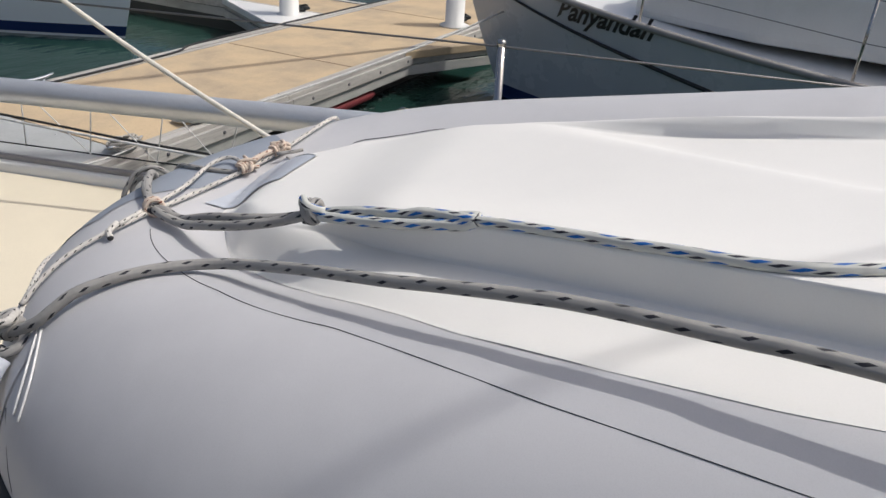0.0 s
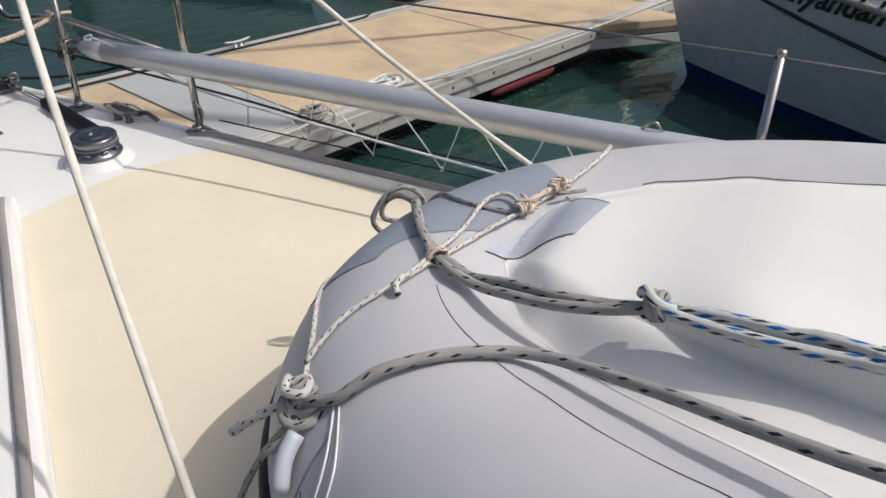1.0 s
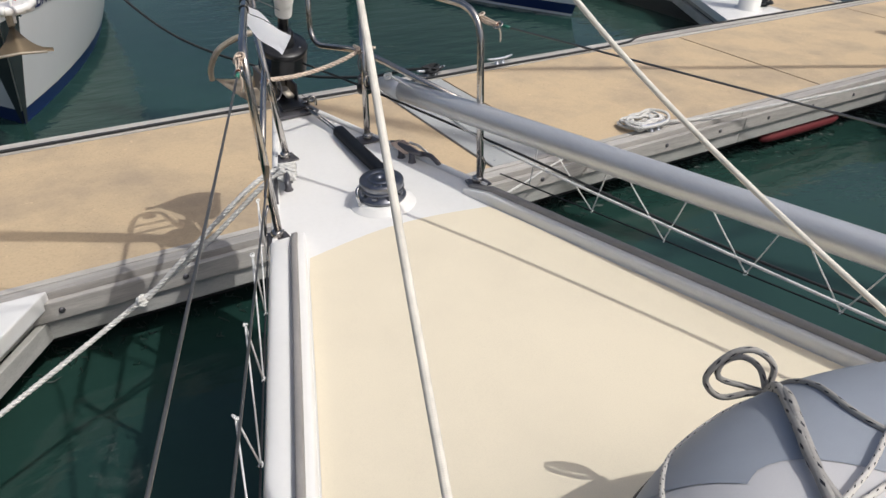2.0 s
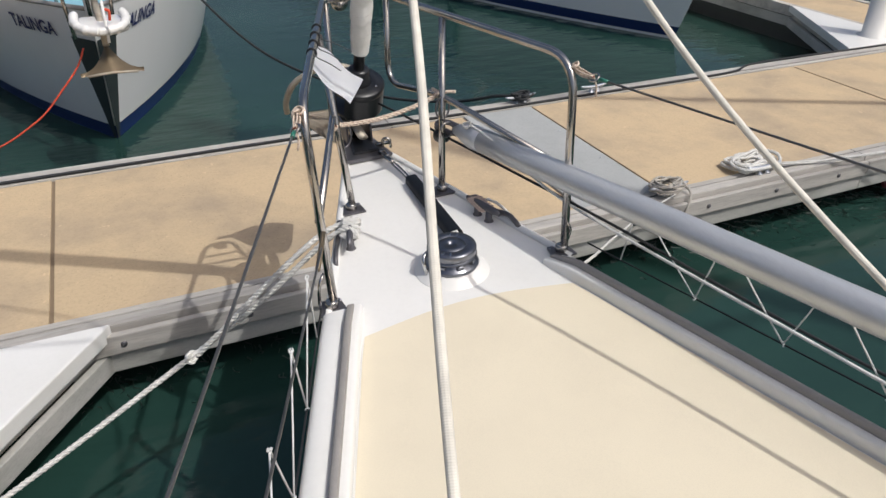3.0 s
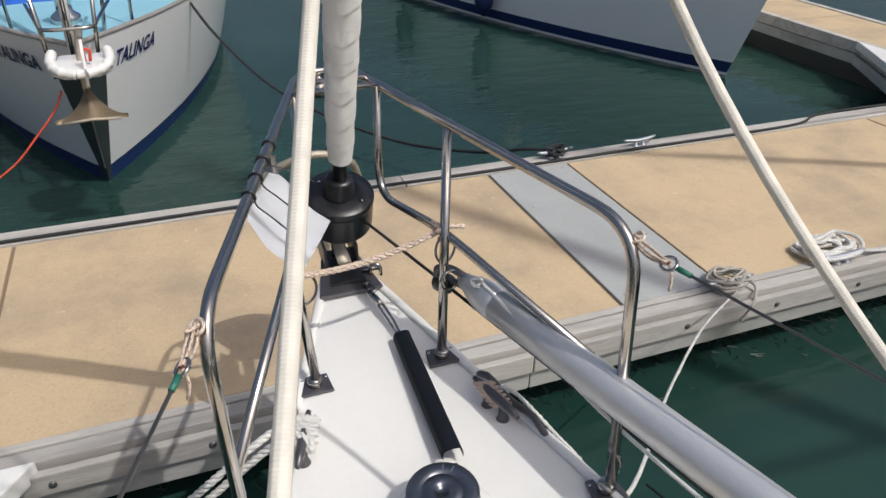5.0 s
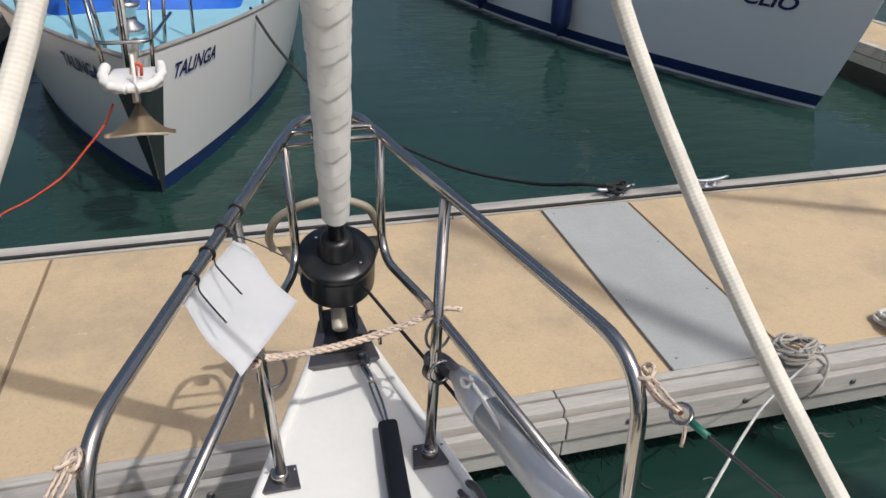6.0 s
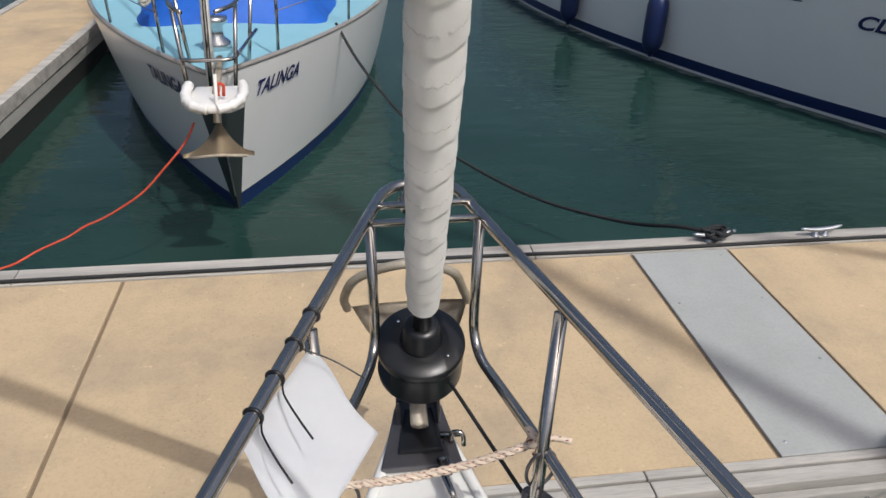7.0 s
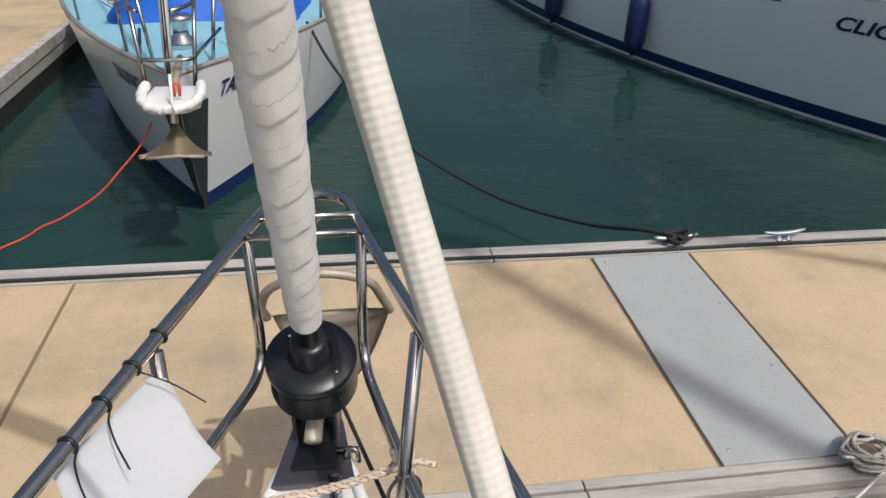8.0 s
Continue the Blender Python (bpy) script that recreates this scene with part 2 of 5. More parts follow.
def rounded(points, r, k=6):
    """A line with its corners rounded."""
    pts = [Vector(p) for p in points]
    out = [pts[0]]
    for a, b, c in zip(pts, pts[1:], pts[2:]):
        p, q = b + (a - b).normalized() * min(r, (a - b).length * 0.48), b + (c - b).normalized() * min(r, (c - b).length * 0.48)
        out += [(p * (1 - t) ** 2 + b * 2 * t * (1 - t) + q * t * t) for t in (i / k for i in range(k + 1))]
    return out + [pts[-1]]


def sag(a, b, drop, k=14):
    a, b = Vector(a), Vector(b)
    return [a.lerp(b, i / k) - Vector((0, 0, drop * 4 * (i / k) * (1 - i / k))) for i in range(k + 1)]


def add_tube(bm, pts, r, sides=10, closed=False, caps=True, flat=1.0, phase=0.0):
    """Sweeps a circle along a line into bm, with the length and the turn as UV. r: a number or a function of the way along, 0 to 1."""
    uv = bm.loops.layers.uv.get("along") or bm.loops.layers.uv.new("along")
    n = len(pts)
    up = Vector((0.13, 0.21, 1)).normalized()
    rings, way, prev, length = [], 0.0, None, []
    for i, p in enumerate(pts):
        if closed:
            d = (pts[(i + 1) % n] - pts[i - 1]).normalized()
        else:
            d = (pts[min(i + 1, n - 1)] - pts[max(i - 1, 0)]).normalized()
        if prev is None:
            e1 = d.orthogonal().normalized() if abs(d.dot(up)) > 0.95 else (up - d * d.dot(up)).normalized()
        else:
            e1 = (prev - d * d.dot(prev)).normalized()
        prev = e1
        e2 = d.cross(e1)
        rad = r(i / (n - 1)) if callable(r) else r
        if i:
            way += (p - pts[i - 1]).length
        length.append(way)
        rings.append([bm.verts.new(p + (e1 * math.cos(a) * flat + e2 * math.sin(a)) * rad) for a in (2 * math.pi * j / sides + phase for j in range(sides))])
    for i in range(n if closed else n - 1):
        k = (i + 1) % n
        l1 = length[k] if k else length[i] + (pts[0] - pts[-1]).length
        for j in range(sides):
            f = bm.faces.new((rings[i][j], rings[i][(j + 1) % sides], rings[k][(j + 1) % sides], rings[k][j]))
            for loop, (a, b) in zip(f.loops, ((length[i], j), (length[i], j + 1), (l1, j + 1), (l1, j))):
                loop[uv].uv = (a, b / sides)
    if caps and not closed:
        bm.faces.new(rings[0][::-1])
        bm.faces.new(rings[-1])
    return bm


def tube(pts, r, **kw):
    return add_tube(bmesh.new(), pts, r, **kw)


def add_laid(bm, pts, r, pitch=0.07, strands=3, closed=False, sides=6):
    """Three-strand rope: strands twisted round one line."""
    n = len(pts)
    for s in range(strands):
        out, way, prev = [], 0.0, None
        for i, p in enumerate(pts):
            d = (pts[min(i + 1, n - 1)] - pts[max(i - 1, 0)]).normalized()
            e1 = d.orthogonal().normalized() if prev is None else (prev - d * d.dot(prev)).normalized()
            prev = e1
            if i:
                way += (p - pts[i - 1]).length
            a = 2 * math.pi * (way / pitch + s / strands)
            out.append(p + (e1 * math.cos(a) + d.cross(e1) * math.sin(a)) * r * 0.5)
        add_tube(bm, out, r * 0.54, sides=sides)
    return bm


def laid(pts, r, **kw):
    return add_laid(bmesh.new(), pts, r, **kw)


def add_box(bm, lo, hi, bevel=0.0, m=Matrix()):
    vs = [bm.verts.new(m @ Vector((x, y, z))) for z in (lo[2], hi[2]) for y in (lo[1], hi[1]) for x in (lo[0], hi[0])]
    fs = [bm.faces.new([vs[i] for i in q]) for q in ((0, 2, 3, 1), (4, 5, 7, 6), (0, 1, 5, 4), (2, 6, 7, 3), (1, 3, 7, 5), (0, 4, 6, 2))]
    if bevel:
        bmesh.ops.bevel(bm, geom=list({e for f in fs for e in f.edges}), offset=bevel, segments=2, affect="EDGES", profile=0.6)
    return bm


def box(lo, hi, bevel=0.0, m=Matrix()):
    return add_box(bmesh.new(), lo, hi, bevel, m)


def add_lathe(bm, prof, sides=32, m=Matrix()):
    """Turns a profile of (radius, height) about z."""
    rings = [[bm.verts.new(m @ Vector((r * math.cos(a), r * math.sin(a), z))) for a in (2 * math.pi * j / sides for j in range(sides))] for r, z in prof]
    for a, b in zip(rings, rings[1:]):
        for j in range(sides):
            bm.faces.new((a[j], a[(j + 1) % sides], b[(j + 1) % sides], b[j]))
    bm.faces.new(rings[0][::-1])
    bm.faces.new(rings[-1])
    return bm


def lathe(prof, sides=32, m=Matrix()):
    return add_lathe(bmesh.new(), prof, sides, m)


def prism(outline, z0, z1, bevel=0.0, m=Matrix()):
    bm = bmesh.new()
    a = [bm.verts.new(m @ Vector((x, y, z0))) for x, y in outline]
    b = [bm.verts.new(m @ Vector((x, y, z1))) for x, y in outline]
    n = len(a)
    fs = [bm.faces.new(a[::-1]), bm.faces.new(b)] + [bm.faces.new((a[i], a[(i + 1) % n], b[(i + 1) % n], b[i])) for i in range(n)]
    if bevel:
        bmesh.ops.bevel(bm, geom=list({e for f in fs for e in f.edges}), offset=bevel, segments=2, affect="EDGES", profile=0.6)
    return bm


def grid(fn, nu, nv, bm=None):
    """A sheet of fn(u, v), u and v from 0 to 1."""
    bm = bm or bmesh.new()
    vs = [[bm.verts.new(fn(i / nu, j / nv)) for j in range(nv + 1)] for i in range(nu + 1)]
    for i in range(nu):
        for j in range(nv):
            bm.faces.new((vs[i][j], vs[i + 1][j], vs[i + 1][j + 1], vs[i][j + 1]))
    return bm


def knot_lines(c, r, seed, turns=3):
    """A tangle of a few tight loops about c."""
    rnd = random.Random(seed)
    pts, k = [], 9 * turns
    ax = [rnd.uniform(0, 6.28) for _ in range(3)]
    for i in range(k):
        t = 2 * math.pi * i / 9
        pts.append(Vector(c) + r * Vector((math.cos(t + ax[0]) * 0.9, math.sin(t * 1.31 + ax[1]), 0.8 * math.sin(t * 0.77 + ax[2]))))
    return spline(pts, r * 0.35)

# ---------------------------------------------------------------- water
bm = bmesh.new()
ring = [[bm.verts.new((r * math.cos(a), r * math.sin(a) + 3, 0)) for a in (2 * math.pi * j / 48 for j in range(48))] for r in (4, 10, 25, 80, 400, 3000)]
bm.faces.new(ring[0])
for a, b in zip(ring, ring[1:]):
    for j in range(48):
        bm.faces.new((a[j], a[(j + 1) % 48], b[(j + 1) % 48], b[j]))
solid("water", bm, WATER, "dark green rippled harbour water", "water", kind="structure")

# ---------------------------------------------------------------- pontoon
TOP = 0.45
NEAR, FAR = 0.60, 2.31
pontoon = thing("pontoon", "beige concrete floating pontoon with grey timber edges", "pontoon", kind="structure")
part("float_shell", box((-14, NEAR + 0.10, -0.5), (16, FAR - 0.10, TOP - 0.09)), WET_DARK, pontoon, "wet dark float under the deck", False)
part("joint_bed", box((-14, NEAR, TOP - 0.10), (16, FAR, TOP - 0.012)), JOINT, pontoon, "dark filler in the joints", False)
edges = [-13.8, -10.4, -7.4, -4.4, -1.40, 1.61, 2.25, 5.25, 8.25, 11.25, 15.8]
for a, b in zip(edges, edges[1:]):
    grey = abs(a - 1.61) < 0.01
    part("panel" if grey else "slab", box((a + 0.010, NEAR + 0.004, TOP - 0.08), (b - 0.010, FAR - 0.004, TOP + (0.004 if grey else 0)), 0.006),
         PANEL_GREY if grey else CONCRETE, pontoon, "flat grey service panel" if grey else "", False)
for side, y0, y1 in (("near", 0.46, NEAR), ("far", FAR, 2.47)):
    x = -14.0
    k = 0
    while x < 16:
        out = y0 if side == "near" else y1
        s = -1 if side == "near" else 1
        inner = y1 if side == "near" else y0
        for p0, p1, zt in ((inner + s * 0.004, inner + s * 0.048, TOP + 0.008), (inner + s * 0.066, out, TOP + 0.012)):
            lo, hi = sorted((p0, p1))
            part("plank", box((x + 0.003, lo, TOP - 0.05), (x + 2.997, hi, zt), 0.006), TIMBER, pontoon, smooth=False)
        lo, hi = sorted((out + s * 0.012, out + s * 0.048))
        part("waler", box((x + 0.003, lo, TOP - 0.13), (x + 2.997, hi, TOP - 0.02), 0.008), TIMBER, pontoon, smooth=False)
        lo, hi = sorted((out - s * 0.02, out + s * 0.02))
        part("fascia", box((x + 0.003, lo, 0.20), (x + 2.997, hi, TOP - 0.145), 0.006), FASCIA, pontoon, smooth=False)
        for bx in range(5):
            bm = lathe([(0.0, 0), (0.016, 0), (0.016, 0.008), (0.010, 0.012), (0.0, 0.012)], 10, pose(x + 0.3 + bx * 0.6, out + s * 0.045, TOP - 0.075, 90 if s < 0 else -90))
            part("bolt", bm, DARK_STEEL, pontoon)
        x += 3.0
for px in (1.68, 2.18):
    for py in (0.68, 1.2, 1.75, 2.24):
        part("screw", lathe([(0.0, 0), (0.008, 0), (0.007, 0.003), (0.0, 0.003)], 10, pose(px, py, TOP + 0.004)), ALLOY, pontoon)
cable = solid("cable", tube(spline([V(-13, 2.335, TOP + 0.02), V(-6, 2.34, TOP + 0.02), V(-2, 2.33, TOP + 0.022), V(0.4, 2.345, TOP + 0.02), V(1.5, 2.325, TOP + 0.02), V(2.6, 2.33, TOP + 0.02),
              V(4.4, 2.34, TOP + 0.02), V(5.0, 2.48, TOP + 0.02), V(7, 2.45, TOP + 0.02), V(12, 2.40, TOP + 0.02)], 0.1), 0.011), BLACK_ROPE,
              "black power cable lying along the pontoon edge", "cable")


def gusset(name, corner, sx, sy, size, top=None, label="white triangular corner deck with grey timber edge"):
    """A white triangular corner deck with timber edging between pontoon and finger."""
    t = thing(name, label, "pontoon corner", kind="structure")
    (cx, cy) = corner
    a, b, c = (cx, cy), (cx + sx * size[0], cy), (cx + sx * size[0], cy + sy * size[1])
    part("deck", prism([a, b, c] if sx * sy > 0 else [a, c, b], TOP - 0.06, TOP + 0.03, 0.01), top or GELCOAT, t, "concrete top" if top else "white painted top", False)
    d = Vector((c[0] - a[0], c[1] - a[1], 0))
    ang = math.degrees(math.atan2(d.y, d.x))
    m = pose(a[0], a[1], 0, 0, 0, ang)
    s = 1 if sx * sy < 0 else -1
    for nm, off, w, z0, z1, mt in (("edging", 0.004, 0.05, TOP - 0.05, TOP + 0.006, TIMBER), ("waler", 0.056, 0.045, TOP - 0.13, TOP - 0.03, TIMBER), ("fascia", 0.02, 0.04, 0.20, TOP - 0.14, FASCIA)):
        lo, hi = sorted((s * off, s * (off + w)))
        part(nm, box((0.0, lo, z0), (d.length, hi, z1), 0.006, m), mt, t, smooth=False)
    return t


gusset("corner_deck", (-1.14, 0.45), -1, -1, (1.15, 1.5))


def finger(name, x0, x1, y0, y1):
    t = thing(name, "narrow beige concrete finger pontoon with timber edges", "pontoon", kind="structure")
    part("float_shell", box((x0 + 0.02, y0, -0.5), (x1 - 0.02, y1, TOP - 0.09)), WET_DARK, t, "", False)
    n = max(1, round((y1 - y0) / 3.0))
    for i in range(n):
        a, b = y0 + (y1 - y0) * i / n, y0 + (y1 - y0) * (i + 1) / n
        part("slab", box((x0 + 0.11, a + 0.008, TOP - 0.08), (x1 - 0.11, b - 0.008, TOP), 0.006), CONCRETE, t, smooth=False)
        for lo, hi in ((x0, x0 + 0.106), (x1 - 0.106, x1)):
            part("plank", box((lo, a + 0.003, TOP - 0.12), (hi, b - 0.003, TOP + 0.012), 0.006), TIMBER, t, smooth=False)
        for lo, hi in ((x0 + 0.01, x0 + 0.05), (x1 - 0.05, x1 - 0.01)):
            part("fascia", box((lo, a + 0.003, 0.20), (hi, b - 0.003, TOP - 0.13), 0.006), FASCIA, t, smooth=False)
    return t


finger("finger_1", -3.4, -2.3, -12, 0.44)
finger("finger_2", -4.6, -3.15, 2.49, 20)
finger("finger_3", 7.3, 8.5, 2.49, 20)
gusset("corner_deck", (6.25, 2.49), 1, 1, (1.02, 1.75))
gusset("corner_deck", (6.10, 0.45), 1, -1, (1.25, 0.62), CONCRETE, "beige concrete corner deck with grey timber edge")


def dock_cleat(x, y, turn=0.0, label="dull alloy mooring cleat bolted on the pontoon edge"):
    t = thing("dock_cleat", label, "cleat", "mooring cleats on the pontoon", m=pose(x, y, TOP + 0.012, 0, 0, turn))
    part("horn", tube(spline([V(-0.15, 0, 0.062), V(-0.1, 0, 0.052), V(-0.04, 0, 0.045), V(0.04, 0, 0.045), V(0.1, 0, 0.052), V(0.15, 0, 0.062)], 0.02),
         lambda u: 0.008 + 0.012 * math.sin(math.pi * u) ** 0.6, sides=10, flat=0.8), ALLOY, t)
    for sx in (-1, 1):
        part("foot", lathe([(0.03, 0), (0.026, 0.006), (0.014, 0.02), (0.014, 0.045)], 12, pose(sx * 0.035, 0, 0)), ALLOY, t)
    return t


dock_cleat(2.95, 2.40, 4)
dock_cleat(2.20, 2.40, 4)
dock_cleat(3.06, 0.53, 0)
dock_cleat(2.24, 0.53, 0)
dock_cleat(-3.0, 0.53, 0)
dock_cleat(-2.9, 2.40, 0)

# weed growing at the waterline of the pontoon
rnd = random.Random(17)
bm = bmesh.new()
for i in range(800):
    x = rnd.uniform(-4.0, 7.0)
    y = NEAR + 0.08 - abs(rnd.gauss(0, 0.14))
    z = rnd.uniform(-0.004, 0.012)
    L, w, a = rnd.uniform(0.02, 0.08), rnd.uniform(0.002, 0.007), rnd.gauss(-1.57, 0.5)
    d, e = V(math.cos(a), math.sin(a), 0), V(-math.sin(a), math.cos(a), 0)
    c = V(x, y, z)
    row = [(c + d * L * t + e * 0.02 * math.sin(3 * t + i), w * (1 - t * 0.8)) for t in (0, 0.5, 1)]
    vs = [(bm.verts.new(p - e * q), bm.verts.new(p + e * q + V(0, 0, 0.006))) for p, q in row]
    for (p0, p1), (q0, q1) in zip(vs, vs[1:]):
        bm.faces.new((p0, p1, q1, q0))
solid("seaweed", bm, WEED, "dark green weed fringe along the pontoon waterline", "seaweed", kind="stuff")

# ---------------------------------------------------------------- the yacht underfoot
BOAT = pose(0, 0, 1.365, 0, -3.0, -3.7)      # deck height at the bow; a slight list


def half(y):
    """Half the breadth of the deck, y ahead of the forestay."""
    s = max(0.0, -y)
    return 0.065 + 0.30 * s + 0.004 * s * s if s < 3.6 else 1.197 + (s - 3.6) * 0.20


def crown(x, y):
    b = half(y)
    return 0.02 * b * (1 - (x / b) ** 2)


yacht = thing("sailing_yacht", "white sailing yacht foredeck with cream non-slip paint", "yacht", m=BOAT)
part("deck", grid(lambda u, v: V((2 * v - 1) * half(0.05 - 8.05 * u), 0.05 - 8.05 * u, crown((2 * v - 1) * half(0.05 - 8.05 * u), 0.05 - 8.05 * u)), 80, 16), GELCOAT, yacht, "glossy white deck")


def topside(u, v):
    y = 0.05 - 8.05 * u + 0.0
    side = 1 if v > 0.5 else -1
    f = abs(2 * v - 1)                       # 1 at the sheer, 0 at the bottom
    b = half(y) * (0.45 + 0.55 * f ** 0.6) if f > 0 else 0
    return V(side * b, y - 0.55 * (1 - f) * (1 - u), 1.6 * (f - 1) - 0.0)


part("hull", grid(topside, 60, 20), GELCOAT, yacht, "white topsides")


def panel(u, v):
    y = -1.20 - 6.5 * u
    w = half(y) - 0.112
    x = (2 * v - 1) * w
    y2 = y + (0.03 * math.cos(x * 6) if u == 0 else 0)
    return V(x, y2, crown(x, y) + 0.003)


part("nonslip_panel", grid(panel, 60, 16), CREAM, yacht, "faded cream non-slip paint")
for s in (-1, 1):
    def strip(rows, s=s):
        def fn(u, v):
            y = -1.08 - 6.0 * u
            f = min(1, 0.5 + u * 40)
            k = min(len(rows) - 1.0001, v * (len(rows) - 1))
            a, b = rows[int(k)], rows[int(k) + 1]
            q = k - int(k)
            return V(s * (half(y) - a[0] - (b[0] - a[0]) * q), y, (a[1] + (b[1] - a[1]) * q) * f + 0.002)
        return grid(fn, 60, (len(rows) - 1) * 2)
    part("bulwark", strip([(0.108, -0.012), (0.103, 0.034), (0.098, 0.039), (0.079, 0.039)]), GELCOAT, yacht, "low white moulded upstand")
    part("toe_rail", strip([(0.082, 0.034), (0.081, 0.052), (0.077, 0.056), (0.065, 0.056), (0.061, 0.052), (0.060, 0.024)]), RAIL_GREY, yacht, "weathered grey toe rail")
    part("gunwale", strip([(0.062, 0.028), (0.050, 0.034), (0.012, 0.033), (-0.006, 0.026), (-0.012, 0.010), (-0.012, -0.05)] if s < 0 else [(0.062, 0.028), (0.054, 0.034), (0.036, 0.032), (0.030, 0.024), (0.028, 0.008), (0.028, -0.03)]), GELCOAT, yacht, "bright white gunwale edge")
    pts = [V(s * (half(y) - 0.006), y, 0.004) for y in (0.02 - 0.05 * i for i in range(23))]
    part("gunwale", tube(pts, 0.014, sides=10, flat=0.8), GELCOAT, yacht, "bright white gunwale edge")

# mast and standing rigging, aft of the foredeck
part("mast", tube([V(0.62, -5.3, 0.0), V(0.62, -5.3, 12.4)], 0.075, sides=16), ALLOY, yacht, "alloy mast")
for s in (-1, 1):
    if s < 0:
        part("shroud", tube([V(0.3 + s * 1.30, -5.5, 0.0), V(0.62 + s * 0.8, -5.35, 6.2), V(0.62, -5.3, 12.3)], 0.006, sides=6), WIRE, yacht)
    part("shroud", tube([V(0.3 + s * 1.22, -4.95, 0.0), V(0.62, -5.28, 6.3)], 0.006, sides=6), WIRE, yacht)
    part("spreader", tube([V(0.62, -5.3, 6.2), V(0.62 + s * 0.8, -5.35, 6.2)], 0.02, sides=8), ALLOY, yacht)

# stem fitting
stem = thing("stem_fitting", "dark metal stem head fitting at the bow tip", "bow fitting", m=BOAT)
part("plate", prism([(-0.098, -0.14), (0.098, -0.14), (0.062, 0.06), (0.045, 0.12), (-0.045, 0.12), (-0.062, 0.06)], 0.006, 0.022, 0.004), DARK_STEEL, stem, smooth=False)
for s in (-1, 1):
    part("cheek", box((s * 0.05 - 0.005, 0.0, 0.0), (s * 0.05 + 0.005, 0.34, 0.10), 0.004), DARK_STEEL, stem, smooth=False)
    part("tang", box((s * 0.018 - 0.004, 0.06, 0.01), (s * 0.018 + 0.004, 0.115, 0.17), 0.003), STEEL, stem, smooth=False)
part("roller", lathe([(0.0, -0.042), (0.04, -0.042), (0.022, 0), (0.04, 0.042), (0.0, 0.042)], 16, pose(0, 0.31, 0.03, 0, 90, 0)), BLACK, stem)
part("cover", prism([(-0.055, -0.10), (0.055, -0.10), (0.035, 0.05), (-0.035, 0.05)], 0.022, 0.034, 0.006), BLACK, stem, smooth=False)
part("pin", tube([V(0.05, -0.05, 0.03), V(0.105, -0.05, 0.03)], 0.008), STEEL, stem)
part("shackle", tube(rounded([V(0.075, -0.07, 0.02), V(0.075, -0.07, 0.06), V(0.105, -0.08, 0.06), V(0.105, -0.08, 0.02)], 0.02), 0.006), STEEL, stem)

# anchor stowed over the bow roller
anchor = thing("anchor", "pale galvanised roll-bar anchor stowed on the bow roller", "anchor", m=BOAT)
part("shank", tube([V(0, -0.06, 0.075), V(0, 0.25, 0.085), V(0, 0.45, 0.05), V(0, 0.56, -0.08)], 0.022, sides=8, flat=0.5), GALV, anchor)


def fluke(u, v):
    k = 2 * v - 1
    w = 0.185 * (1 - u) ** 0.6 + 0.006
    return V(k * w + 0.02 * u, 0.61 + 0.10 * (1 - k * k) * (1 - u) - 0.24 * u, -0.02 - 0.12 * u - 0.06 * (1 - k * k) * (1 - u) ** 0.5)


bm = grid(fluke, 14, 14)
bmesh.ops.solidify(bm, geom=bm.faces[:], thickness=0.010)
part("fluke", bm, GALV, anchor, "broad scoop-shaped fluke")
part("roll_bar", tube(spline([V(-0.205, 0.60, -0.02), V(-0.205, 0.55, 0.06), V(-0.15, 0.50, 0.16), V(0, 0.47, 0.215), V(0.13, 0.50, 0.16), V(0.17, 0.55, 0.06), V(0.19, 0.60, -0.02)], 0.02), 0.0145), GALV, anchor)

# furler and furled sail
STAY0, STAY1 = V(0.0, 0.092, 0.0), V(0.62, -3.95, 12.0)
AX = (STAY1 - STAY0).normalized()
FUR = BOAT @ Matrix.Translation(STAY0) @ AX.to_track_quat("Z", "X").to_matrix().to_4x4()
furler = thing("headsail_furler", "black headsail furler drum under the furled sail", "furler", m=FUR)
part("drum", lathe([(0.0, 0.185), (0.096, 0.185), (0.102, 0.190), (0.103, 0.200), (0.098, 0.206), (0.05, 0.208), (0.05, 0.275), (0.097, 0.278), (0.104, 0.283), (0.105, 0.302),
                    (0.100, 0.308), (0.06, 0.310), (0.0, 0.310)], 40), BLACK, furler, "black drum with open sides")
part("guard", grid(lambda u, v: V(0.1035 * math.cos(2.2 + 3.4 * u), 0.1035 * math.sin(2.2 + 3.4 * u), 0.196 + 0.096 * v), 20, 2), BLACK, furler)
part("collar", lathe([(0.05, 0.308), (0.05, 0.318), (0.043, 0.325), (0.042, 0.362), (0.036, 0.37), (0.024, 0.372)], 28), BLACK, furler)
part("foil", lathe([(0.022, 0.36), (0.022, 0.55)], 14), BLACK, furler)
part("turnbuckle", lathe([(0.0, 0.02), (0.012, 0.02), (0.014, 0.05), (0.022, 0.06), (0.022, 0.16), (0.03, 0.17), (0.03, 0.19), (0.0, 0.19)], 16), STEEL, furler)
for a in (0.6, 3.9):
    part("screw", lathe([(0, 0.309), (0.005, 0.309), (0.004, 0.312), (0, 0.312)], 10, pose(0.075 * math.cos(a), 0.075 * math.sin(a), 0)), CHROME, furler)


PITCH = 0.088


